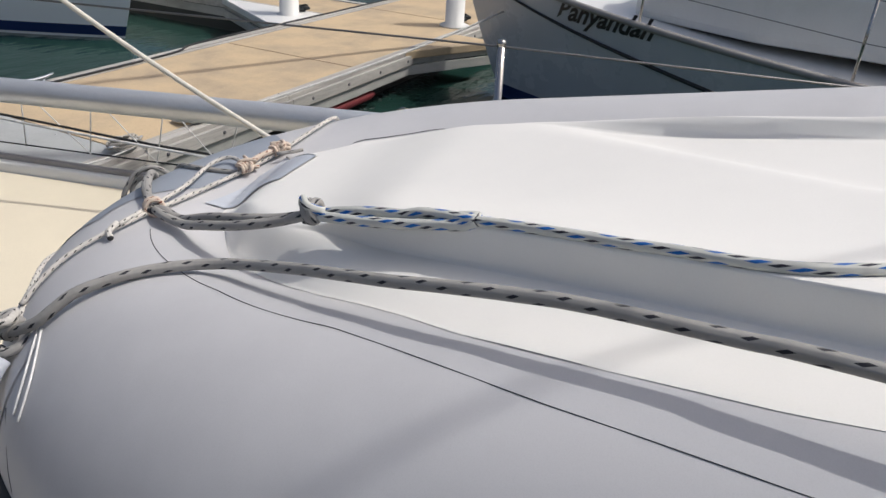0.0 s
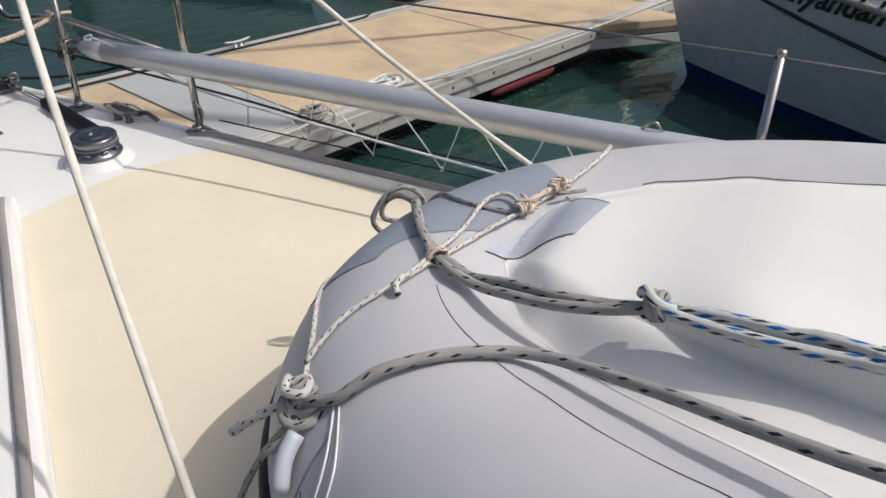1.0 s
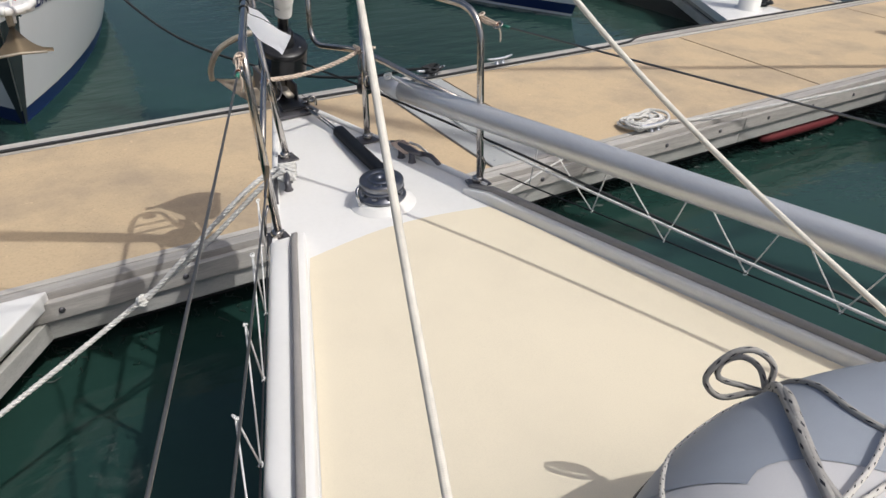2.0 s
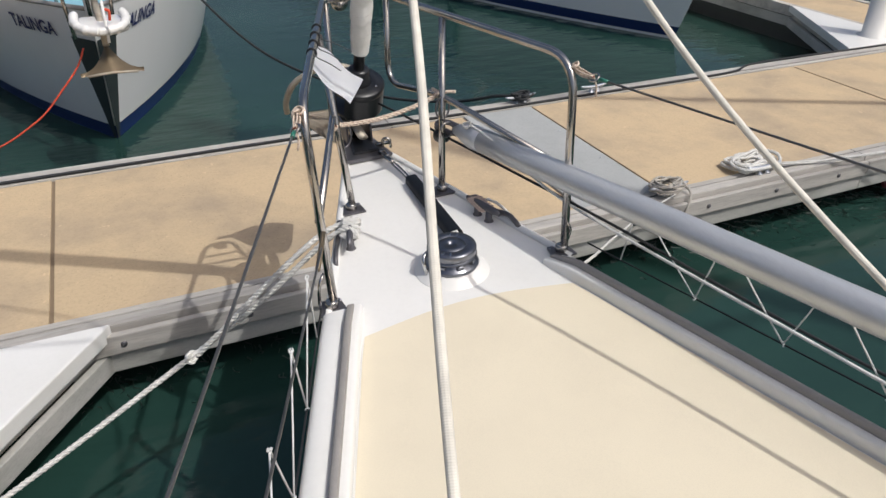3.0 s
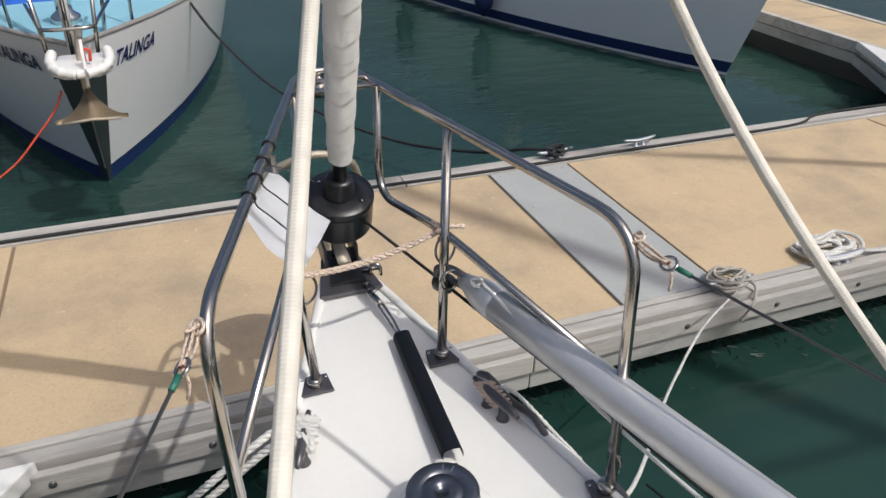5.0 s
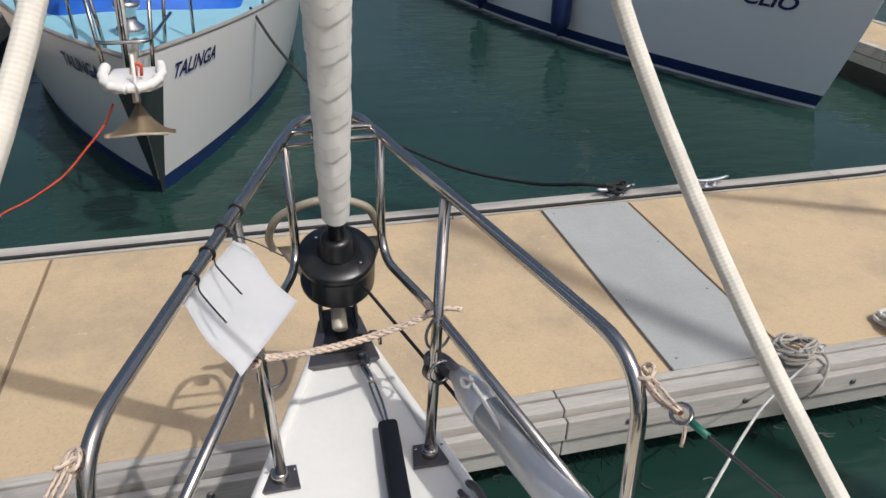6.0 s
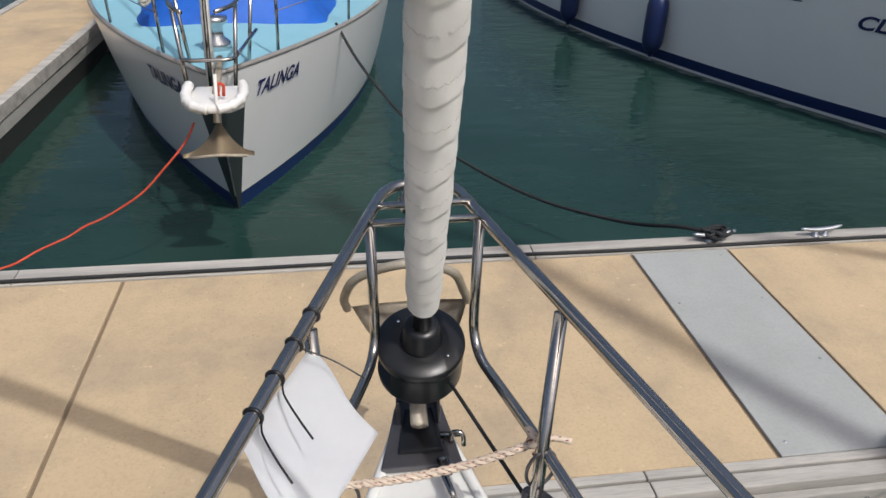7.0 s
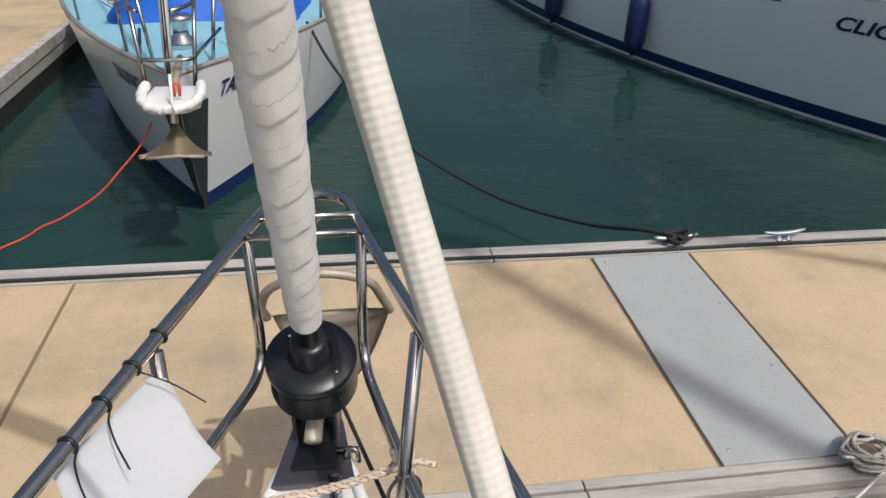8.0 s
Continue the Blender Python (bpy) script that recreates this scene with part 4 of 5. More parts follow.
# two pale halyards led to the deck
for lab, pts in (("cream braided halyard stretched taut to the deck", [V(-0.624, -2.915, 0.0), V(-0.428, -2.183, 0.61), V(-0.285, -1.715, 0.88), V(-0.176, -1.335, 1.105), V(-0.100, -1.16, 1.342), V(-0.042, -1.10, 1.65), V(0.05, -1.2, 2.3), V(0.15, -1.7, 4.0)]),
                 ("slack cream braided line led to the side deck", [V(0.747, -2.994, -0.004), V(0.633, -2.483, 0.202), V(0.531, -2.052, 0.408), V(0.439, -1.698, 0.613), V(0.359, -1.424, 0.817), V(0.291, -1.227, 1.021),
                  V(0.234, -1.109, 1.224), V(0.188, -1.07, 1.427), V(0.153, -1.109, 1.629), V(0.12, -1.40, 2.2), V(0.1, -2.2, 4.0)])):
    h = thing("halyard", lab, "rope", "cream halyards over the foredeck", m=BOAT)
    part("line", tube(spline(pts, 0.05), 0.0074, sides=32), CREAM_ROPE, h)
    part("deck_eye", tube([pts[0] + V(0.014 * math.cos(t), 0, 0.014 * math.sin(t) + 0.01) for t in (6.283 * i / 14 for i in range(14))], 0.004, closed=True), STEEL, h)

# laminated sheet tied on the rail
sheet = thing("paper_sheet", "white laminated paper sheet cable-tied under the rail", "paper sheet", m=BOAT)
pt, pl, pr, pb = V(-0.185, -0.35, 0.555), V(-0.268, -0.585, 0.565), V(-0.077, -0.468, 0.455), V(-0.178, -0.688, 0.462)


def leaf(u, v):
    p = pt.lerp(pl, v).lerp(pr.lerp(pb, v), u)
    nrm = (pl - pt).cross(pr - pt).normalized()
    return p + nrm * (0.012 * math.sin(math.pi * v) * u + 0.006 * math.sin(2.2 * math.pi * u + 1.5 * v))


bm = grid(leaf, 16, 20)
bmesh.ops.solidify(bm, geom=bm.faces[:], thickness=0.0008)
part("sheet", bm, PAPER, sheet)
ra, rb = V(-0.115 + CX, 0.03, 0.615), V(-0.395 + CX, -0.945, 0.58)
for k, f in enumerate((0.36, 0.44, 0.52, 0.60)):
    c = ra.lerp(rb, f)
    d = (rb - ra).normalized()
    e1 = d.cross(V(0, 0, 1)).normalized()
    e2 = e1.cross(d)
    tie = part("cable_tie", tube([c + (e1 * math.cos(t) + e2 * math.sin(t)) * 0.0138 for t in (6.283 * i / 18 for i in range(18))], 0.0032, closed=True, sides=6), BLACK, sheet, "black cable tie")
    if k > 1:
        st0 = c + V(0.012, -0.004, -0.008)
        part("tail", tube(spline([st0, st0 + V(0.002, -0.02, -0.004), st0 + V(0.024, -0.062, -0.010), st0 + V(0.050, -0.098, -0.026)], 0.01), 0.0017, sides=6), BLACK, tie)
    if k == 1:
        part("tail", tube(spline([c + V(0.012, 0, -0.01), c + V(0.06, -0.01, -0.03), c + V(0.11, -0.025, -0.06)], 0.01), 0.0016, sides=6), BLACK, tie)

# ---------------------------------------------------------------- inflatable dinghy, upside down on the foredeck
DING = BOAT @ pose(-0.101, -2.534, 0.0, -10.4, 0.1, 11.9)      # bow tip; local -y runs aft, the stern rests higher
TR = 0.243
TW, TL, TZ = 0.399, 0.544, 0.226


def rim(phi):
    """The tube's centre line: phi 0 at the bow, to both sides."""
    s = 1 if phi >= 0 else -1
    a = abs(phi)
    if a < 1:
        t = a * math.pi / 2
        return V(s * TW * math.sin(t) ** 0.965, -TR - TL * (1 - math.cos(t)), TZ)
    return V(s * (TW + (-0.02 if s > 0 else 0.055) * min(1, 2.2 * (a - 1))), -TR - TL - 2.2 * (a - 1), TZ)


def smooth(t):
    t = max(0.0, min(1.0, t))
    return t * t * (3 - 2 * t)


def along(table, y):
    """A value read from rows of (way aft, value)."""
    s = -y
    for (a, p), (b, q) in zip(table, table[1:]):
        if s <= b:
            return p + (q - p) * max(0.0, (s - a) / (b - a))
    return table[-1][1]


def skin(x, y):
    """The height of the tube's upper side."""
    if y < -TR - TL - 0.02:
        best = abs(x - rim((1 if x > 0 else -1) * (1 + (-TR - TL - y) / 2.2)).x)
    else:
        best = min((rim(-1.2 + i / 50) - V(x, y, TZ)).to_2d().length for i in range(121))
    return TZ + math.sqrt(max(0.0, TR * TR - min(TR, best) ** 2))


dinghy = thing("inflatable_dinghy", "grey inflatable dinghy with white hull lashed upside down", "dinghy", m=DING)
part("tube", tube([rim(-2 + 4 * i / 160) for i in range(161)], TR, sides=48), TUBE_GREY, dinghy, "grey inflated side tube")

# the white bottom: a crisp fold along one side, a soft crest and a second fold along the other
SIDE_A = [(0.375, -0.03), (0.428, -0.104), (0.478, -0.160), (0.58, -0.220), (0.69, -0.272), (0.92, -0.373), (1.08, -0.415), (1.23, -0.447), (1.5, -0.48), (2.9, -0.53)]
SIDE_B = [(0.375, 0.11), (0.424, 0.188), (0.518, 0.252), (0.652, 0.300), (0.85, 0.310), (1.145, 0.283), (1.353, 0.262), (2.9, 0.25)]
CREST = [(0.4, 0.15), (0.6, 0.20), (0.73, 0.185), (0.89, 0.165), (1.07, 0.08), (1.345, -0.08), (2.0, -0.15), (2.9, -0.15)]


def swell(x, y):
    """How far the bottom stands above its edges."""
    lo, hi = along(SIDE_A, y), along(SIDE_B, y)
    xn, xc = -0.160 + 0.27 * (y + 0.657), along(CREST, y)
    g, gv = smooth((-y - 0.55) / 0.22), smooth((-y - 0.80) / 0.35)
    hn, hc = 0.054 * g, 0.010 + 0.020 * g
    wall = smooth((x - xn + 0.006) / 0.008)
    h = (hc + (hn - hc) * math.exp(-(max(0, x - xn) / 0.09) ** 2)) * wall
    if g < 1:
        h = h * g + (1 - g) * hc * math.sin(math.pi * max(0, min(1, (x - lo) / (hi - lo)))) ** 0.6
    if x > xc:
        f = min(1, (x - xc) / max(0.02, hi - xc))
        plain = h * math.cos(f * math.pi / 2) ** 0.8
        valley = h * (1 - smooth((x - xc) / 0.10)) + 0.034 * smooth((x - hi + 0.075) / 0.014) * (1 - 0.9 * smooth((x - hi + 0.06) / 0.06))
        h = plain * (1 - gv) + valley * gv
    return h * min(1, (x - lo) / 0.012, (hi - x) / 0.012) + 0.003 * noise.noise((x * 7, y * 4, 1.7)) * g


def hull_height(x, y):
    lo, hi = along(SIDE_A, y), along(SIDE_B, y)
    k = (x - lo) / (hi - lo)
    z = EDGE_A(y) * (1 - k) + EDGE_B(y) * k
    inward = smooth(min((x - lo) / 0.09, (hi - x) / 0.09, (-0.375 - y) / 0.10))
    return z + max(0, TZ + 0.236 - z) * inward + swell(x, y) * smooth((-0.375 - y) / 0.06) + 0.0005


@functools.lru_cache(None)
def EDGE_A(y):
    return skin(along(SIDE_A, y), y)


@functools.lru_cache(None)
def EDGE_B(y):
    return skin(along(SIDE_B, y), y)


def bottom(u, v):
    y = -0.375 - 2.5 * u ** 1.3
    lo, hi = along(SIDE_A, y), along(SIDE_B, y)
    xn = min(hi - 0.05, max(lo + 0.03, -0.160 + 0.27 * (y + 0.657)))
    if v < 0.2:
        x = lo + (xn - 0.012 - lo) * v / 0.2
    elif v < 0.35:
        x = xn - 0.012 + 0.024 * (v - 0.2) / 0.15
    else:
        x = xn + 0.012 + (hi - xn - 0.012) * (v - 0.35) / 0.65
    return V(x, y, max(hull_height(x, y), skin(x, y) + 0.0005))


part("hull_bottom", grid(bottom, 90, 140), HULL_WHITE, dinghy, "white fabric bottom with folds")


def on_tube(phi, ang, lift=0.0):
    """A point on the tube's skin: ang 0 outward, 90 on top."""
    c = rim(phi)
    d = (rim(phi + 0.01) - rim(phi - 0.01)).normalized()
    out = d.cross(V(0, 0, 1)).normalized()
    if out.dot(V(c.x, c.y + 0.9, 0)) < 0:
        out = -out
    t = radians(ang)
    return c + (out * math.cos(t) + V(0, 0, 1) * math.sin(t)) * (TR + lift)


def over(x, y, lift=0.012):
    """A point just above the dinghy's upturned skin, bottom or tube."""
    z = skin(x, y)
    if y < -0.375 and along(SIDE_A, y) < x < along(SIDE_B, y):
        z = max(z, hull_height(x, y))
    return V(x, y, z + lift)


part("rubbing_strake", tube([on_tube(-2 + 4 * i / 120, 8) for i in range(121)], 0.015, sides=8, flat=1.7), RUBBER, dinghy, "black rubber strake")
SEAM = [(0.31, 101), (0.555, 103), (0.735, 102), (0.995, 94), (1.105, 79), (1.215, 67), (1.5, 55), (2.0, 50)]


def seam_angle(a):
    return along(SEAM, -a)


part("seam", tube([on_tube(-0.30 - 1.7 * i / 90, seam_angle(0.30 + 1.7 * i / 90), 0.0001) for i in range(91)], 0.0005, sides=5), RUBBER, dinghy, "thin dark seam")
part("seam", tube(spline([on_tube(-0.62, 8), on_tube(-0.60, 22), on_tube(-0.55, 36)], 0.02), 0.0007, sides=5), RUBBER, dinghy, "thin dark seam")
part("edge_seam", tube([over(along(SIDE_B, y) + 0.004, y, 0.001) for y in (-0.5 - 0.02 * i for i in range(90))], 0.0007, sides=5), RUBBER, dinghy, "thin dark seam")


def bow_patch(u, v):
    phi = -0.16 + 0.55 * u
    top = 76 + 30 * smooth((u - 0.05) / 0.35) + 6 * math.sin(math.pi * u)
    return on_tube(phi, 4 + (top - 4) * v, 0.0012)


part("bow_patch", grid(bow_patch, 30, 20), TUBE_DARK, dinghy, "darker blue-grey bow patch")


def keel_patch(u, v):
    a, b = V(-0.03, -0.345, 0).lerp(V(0.165, -0.395, 0), v), V(0.015, -0.475, 0).lerp(V(0.125, -0.487, 0), v)
    p = a.lerp(b, u)
    return over(p.x, p.y, 0.003)


part("keel_patch", grid(keel_patch, 20, 24), PATCH_PALE, dinghy, "pale blue-grey fabric patch")
part("patch_edge", tube([keel_patch(u, 1) for u in (i / 10 for i in range(11))], 0.0020, sides=6), GELCOAT, dinghy, "pale raised patch edge")
part("handle_patch", grid(lambda u, v: on_tube(-0.545 + 0.13 * u, 26 + 34 * v, 0.0012), 10, 10), TUBE_GREY, dinghy, "round handle patch")
part("handle_grip", tube(spline([on_tube(-0.505, 46, 0.014), on_tube(-0.52, 40, 0.020), on_tube(-0.535, 33, 0.016)], 0.01), 0.011, sides=12), PATCH_PALE, dinghy, "pale rubber lifting handle")
for d0, d1, a1 in ((0.0, 0.035, 60), (0.02, 0.06, 54)):
    part("handle_edge", tube(spline([on_tube(-0.50 - d0, 60, 0.002), on_tube(-0.53 - d1, 50, 0.003), on_tube(-0.56 - d1 * 0.8, 38, 0.002)], 0.01), 0.0016, sides=6), GELCOAT, dinghy, "white moulded rim")


def rope_thing(name, label):
    return thing(name, label, "rope", m=DING)


def laid_on(parent, name, pts, r, material, lift=None, label=""):
    """A rope through plan points, resting on the dinghy's skin."""
    lift = r * 0.85 if lift is None else lift
    out = [over(p.x, p.y, lift) for p in spline([V(p[0], p[1], 0) for p in pts], 0.02)]
    out = [out[0]] + [(a + b * 2 + c) / 4 for a, b, c in zip(out, out[1:], out[2:])] + [out[-1]]
    return part(name, tube(spline(out, 0.01), r, sides=12), material, parent, label)


def taut(parent, name, pts, r, material, label=""):
    """A tight rope through places, held off the dinghy's skin."""
    out = [V(p.x, p.y, max(p.z, over(p.x, p.y, r * 0.8).z)) for p in spline([V(*q) for q in pts], 0.02)]
    return part(name, tube(spline(out, 0.01), r, sides=12), material, parent, label)


def hitch(c, axis, r, rr, turns, seed):
    """A few close turns of rope round a line."""
    rnd = random.Random(seed)
    axis = Vector(axis).normalized()
    e1 = axis.orthogonal().normalized()
    e2 = axis.cross(e1)
    pts = []
    for k in range(turns * 8 + 1):
        a = 2 * math.pi * k / 8
        q = r * rnd.uniform(0.92, 1.12)
        pts.append(Vector(c) + axis * (rr * 1.7 * (k / 8 - turns / 2)) + (e1 * math.cos(a) + e2 * math.sin(a)) * q)
    return spline(pts, r * 0.4)


TIE = over(-0.400, -0.290, 0.020)
grey = rope_thing("lashing_rope", "grey rope with black flecks lashed over the dinghy")
taut(grey, "line", [TIE, (-0.394, -0.347, 0.45), (-0.363, -0.382, 0.472), (-0.328, -0.423, 0.478), (-0.290, -0.476, 0.476), (-0.262, -0.552, 0.470), (-0.293, -0.680, 0.487), (-0.323, -0.770, 0.500), (-0.344, -0.843, 0.508), (-0.361, -0.910, 0.516),
     (-0.377, -0.990, 0.521), (-0.394, -1.060, 0.525), (-0.425, -1.186, 0.522), (-0.455, -1.287, 0.522), (-0.60, -1.80, 0.50)], 0.0076, FLECK_ROPE)
part("knot", tube(hitch(TIE + V(0.006, 0.004, 0.008), (0.2, 0.5, 0.5), 0.013, 0.0068, 2, 41), 0.0066), FLECK_ROPE, grey, "bulky knot on the tube shoulder")
part("knot", tube(spline([TIE + V(0.02, -0.03, 0.0), TIE + V(-0.014, -0.024, -0.012), TIE + V(-0.028, 0.004, -0.014), TIE + V(-0.012, 0.024, 0.0), TIE + V(0.018, 0.016, 0.010)], 0.008), 0.0070), FLECK_ROPE, grey)
part("knot", tube(spline([TIE + V(0.012, 0.03, 0.02), TIE + V(-0.012, 0.012, 0.022), TIE + V(-0.006, -0.014, 0.022), TIE + V(0.018, 0.0, 0.022), TIE + V(0.006, 0.026, 0.016)], 0.008), 0.0062), PALE_FLECK, grey)
part("tail", tube(spline([TIE, TIE + V(-0.012, 0.03, -0.006), TIE + V(-0.030, 0.075, -0.03), TIE + V(-0.040, 0.105, -0.052)], 0.01), 0.0066), PALE_FLECK, grey, "cut rope end")
part("tail", tube(spline([TIE + V(-0.02, -0.01, -0.01), TIE + V(-0.042, 0.005, -0.03), TIE + V(-0.055, 0.03, -0.045)], 0.01), 0.0062), FLECK_ROPE, grey, "cut rope end")
part("tail", tube(spline([TIE + V(-0.02, 0.0, -0.01), V(-0.425, -0.21, 0.335), V(-0.445, -0.15, 0.245), V(-0.475, -0.10, 0.12), V(-0.49, -0.06, 0.02)], 0.01), 0.0050), FLECK_ROPE, grey, "rope end led down to the deck")

blue = rope_thing("lashing_rope", "white rope with blue flecks doubled and knotted on the dinghy")
FORK = (-0.112, -0.315)
for o, dz in ((-0.0085, 0.0), (0.0085, 0.005)):
    taut(blue, "line", [over(FORK[0], FORK[1], 0.012), (-0.130 + o, -0.350 + o * 0.5, 0.478), (-0.142 + o, -0.39 + o, 0.470), (-0.163 + o, -0.455, 0.480 + dz), (-0.182 + o * 0.8, -0.53, 0.490 + dz), (-0.184 + o * 0.6, -0.60, 0.498), (-0.183, -0.657, 0.508)], 0.0074, FLECK_ROPE, "grey doubled leg")
    taut(blue, "line", [(-0.183 + o * 0.5, -0.660, 0.508), (-0.196 + o, -0.73, 0.510 + dz), (-0.207 + o, -0.80, 0.512 + dz), (-0.214 + o * 0.6, -0.86, 0.514), (-0.224, -0.905, 0.516)], 0.0072, BLUE_FLECK)
part("bight", tube(spline([V(-0.2155, -0.862, 0.515), V(-0.219, -0.892, 0.520), V(-0.209, -0.90, 0.521), V(-0.206, -0.875, 0.519)], 0.008), 0.0070), BLUE_FLECK, blue, "rope end folded back")
taut(blue, "line", [(-0.214, -0.87, 0.516), (-0.249, -1.013, 0.512), (-0.268, -1.076, 0.512), (-0.281, -1.133, 0.508), (-0.297, -1.19, 0.508), (-0.303, -1.25, 0.508), (-0.290, -1.32, 0.506), (-0.24, -1.5, 0.50), (-0.1, -1.9, 0.50)], 0.0064, BLUE_FLECK)
KB = V(-0.183, -0.657, 0.512)
part("knot", tube(hitch(KB, (-0.2, -1, 0.1), 0.0125, 0.0064, 2, 51), 0.0064), FLECK_ROPE, blue, "overhand knot")
part("knot", tube(spline([KB + V(0.012, 0.02, 0.004), KB + V(0.004, 0.012, 0.016), KB + V(-0.012, -0.004, 0.012), KB + V(-0.006, -0.022, 0.002)], 0.006), 0.0066), BLUE_FLECK, blue)

loops = rope_thing("rope_loops", "grey rope loops standing up at the dinghy bow")
HL = V(0.192, -0.060, 0.350)
for o in (-0.009, 0.009):
    part("leg", tube(spline([over(FORK[0] + o, FORK[1], 0.012), over(-0.070 + o, -0.265 + o, 0.012), over(0.0 + o, -0.205 + o, 0.012), over(0.09 + o, -0.135 + o, 0.013), HL + V(o, 0, 0.0)], 0.01), 0.0072), FLECK_ROPE, loops)
RING = V(0.172, -0.026, 0.378)


def ring_at(*rows):
    return [HL] + [RING + (V(*p) - RING) * 1.22 + V(0, 0, 0.010) for p in rows] + [HL]


part("loop", tube(spline(ring_at((0.199, -0.058, 0.385), (0.184, -0.039, 0.412), (0.163, -0.013, 0.405), (0.143, 0.010, 0.366), (0.155, -0.004, 0.334), (0.180, -0.034, 0.340)), 0.008), 0.0056), FLECK_ROPE, loops)
part("loop", tube(spline(ring_at((0.196, -0.040, 0.376), (0.181, -0.022, 0.396), (0.164, -0.002, 0.386), (0.160, 0.0, 0.362), (0.184, -0.028, 0.346)), 0.008), 0.0054), FLECK_ROPE, loops)
laid_on(loops, "line", [(0.185, -0.07), (0.13, -0.165), (0.08, -0.235), (0.07, -0.30), (0.085, -0.345)], 0.0050, FLECK_ROPE)

pale = rope_thing("thin_lashing", "thin pale rope with black flecks crossing the bow tube")
KA, KC = over(0.090, -0.352, 0.016), over(0.164, -0.380, 0.016)
laid_on(pale, "line", [(TIE.x + 0.01, TIE.y + 0.02), (-0.335, -0.236), (-0.285, -0.205), (-0.21, -0.145), (-0.13, -0.085), (-0.02, -0.035), (0.10, -0.05), (0.165, -0.06)], 0.0040, PALE_FLECK)
laid_on(pale, "line", [(-0.335, -0.236), (-0.273, -0.251), (-0.191, -0.293), (-0.106, -0.309), (0.021, -0.329), (0.090, -0.350), (0.164, -0.378), (0.26, -0.405), (0.34, -0.405), (0.43, -0.37), (0.50, -0.32)], 0.0040, PALE_FLECK, 0.008)
laid_on(pale, "line", [(-0.180, -0.301), (-0.107, -0.303), (-0.005, -0.300), (0.060, -0.290), (0.105, -0.296), (0.112, -0.325), (0.088, -0.348)], 0.0038, PALE_FLECK, 0.013)
part("tail", tube(spline([over(-0.180, -0.301, 0.016), over(-0.200, -0.300, 0.012), over(-0.212, -0.312, 0.006)], 0.008), 0.0048), PALE_FLECK, pale, "short cut end")
for c, seed in ((KA, 61), (KC, 62)):
    part("knot", tube(hitch(c, (1, -0.35, 0.0), 0.0085, 0.0036, 4, seed), 0.0034), PINK_FLECK, pale, "pinkish knots")
    part("knot", tube(knot_lines(c + V(0.008, -0.003, 0.002), 0.013, seed, 3), 0.0032), PINK_FLECK, pale, "pinkish knots")
part("line", tube(spline([KA, (KA + KC) / 2 + V(0, 0, 0.004), KC], 0.01), 0.0055), PINK_FLECK, pale, "twisted pinkish pair")
part("tail", tube(spline([KC + V(-0.02, -0.01, -0.002), KC + V(0.0, -0.03, -0.006), KC + V(0.015, -0.045, -0.008)], 0.01), 0.0035), FLECK_ROPE, pale)
part("knot", tube(hitch(over(FORK[0], FORK[1], 0.016), (0.6, 0.6, 0.05), 0.0135, 0.0038, 2, 63), 0.0037), PINK_FLECK, pale)

# ---------------------------------------------------------------- neighbouring yachts


class Hull:
    """A yacht's hull: s metres aft of the stem head, z above the water; bow ahead on local +y."""

    def __init__(self, length, beam, free_bow, free_mid, rake, entry=2.0, span=0.55, flare=0.22):
        self.flare = flare
        self.length, self.beam, self.free_bow, self.free_mid, self.rake, self.entry, self.span = length, beam, free_bow, free_mid, rake, entry, span

    def sheer(self, s):
        t = min(1, s / (self.length * 0.6))
        return self.free_bow + (self.free_mid - self.free_bow) * (2 * t - t * t)

    def width(self, s, f):
        t = min(1.0, max(0.0, s) / (self.length * self.span))
        w = self.beam / 2 * (1 - (1 - t) ** self.entry)
        if s > self.length * 0.7:
            w *= 1 - 0.35 * ((s - self.length * 0.7) / (self.length * 0.3)) ** 2
        return w * (1 - self.flare + self.flare * f ** 0.7)

    def at(self, s, z, side, off=0.0):
        f = max(0.0, min(1.0, z / self.sheer(s)))
        s0 = self.rake * (1 - f) ** 1.15
        w = self.width(s - s0, f)
        return V(side * (w + off), -max(s, s0), z)

    def skin(self, z0, z1, su=70, sv=12, off=0.0):
        """Both sides between two heights (a height above 1 m counts up to the sheer)."""
        bm = bmesh.new()
        for side in (-1, 1):
            def fn(u, v, side=side):
                s = self.length * u ** 1.7
                top = self.sheer(s) if z1 is None else z1
                z = z0 + (top - z0) * v
                f = max(0.0, min(1.0, z / self.sheer(s)))
                s0 = self.rake * (1 - f) ** 1.15
                ss = s0 + (self.length - s0) * u ** 1.7
                return V(side * (self.width(ss - s0, f) + off), -ss, z)
            grid(fn, su, sv, bm)
        bmesh.ops.remove_doubles(bm, verts=bm.verts, dist=0.002)
        return bm

    def deck(self, drop=0.0, inset=0.0):
        def fn(u, v):
            s = 0.05 + (self.length - 0.05) * u ** 1.5
            w = max(0.0, self.width(s, 1) - inset)
            k = 2 * v - 1
            return V(k * w, -s, self.sheer(s) - drop + 0.06 * (1 - k * k) * min(1, w))
        return grid(fn, 50, 12)

    def edge(self, side, s0, s1, dz=0.0, inset=0.0, n=40):
        return [V(side * (self.width(s, 1) - inset), -s, self.sheer(s) + dz) for s in (s0 + (s1 - s0) * i / n for i in range(n + 1))]


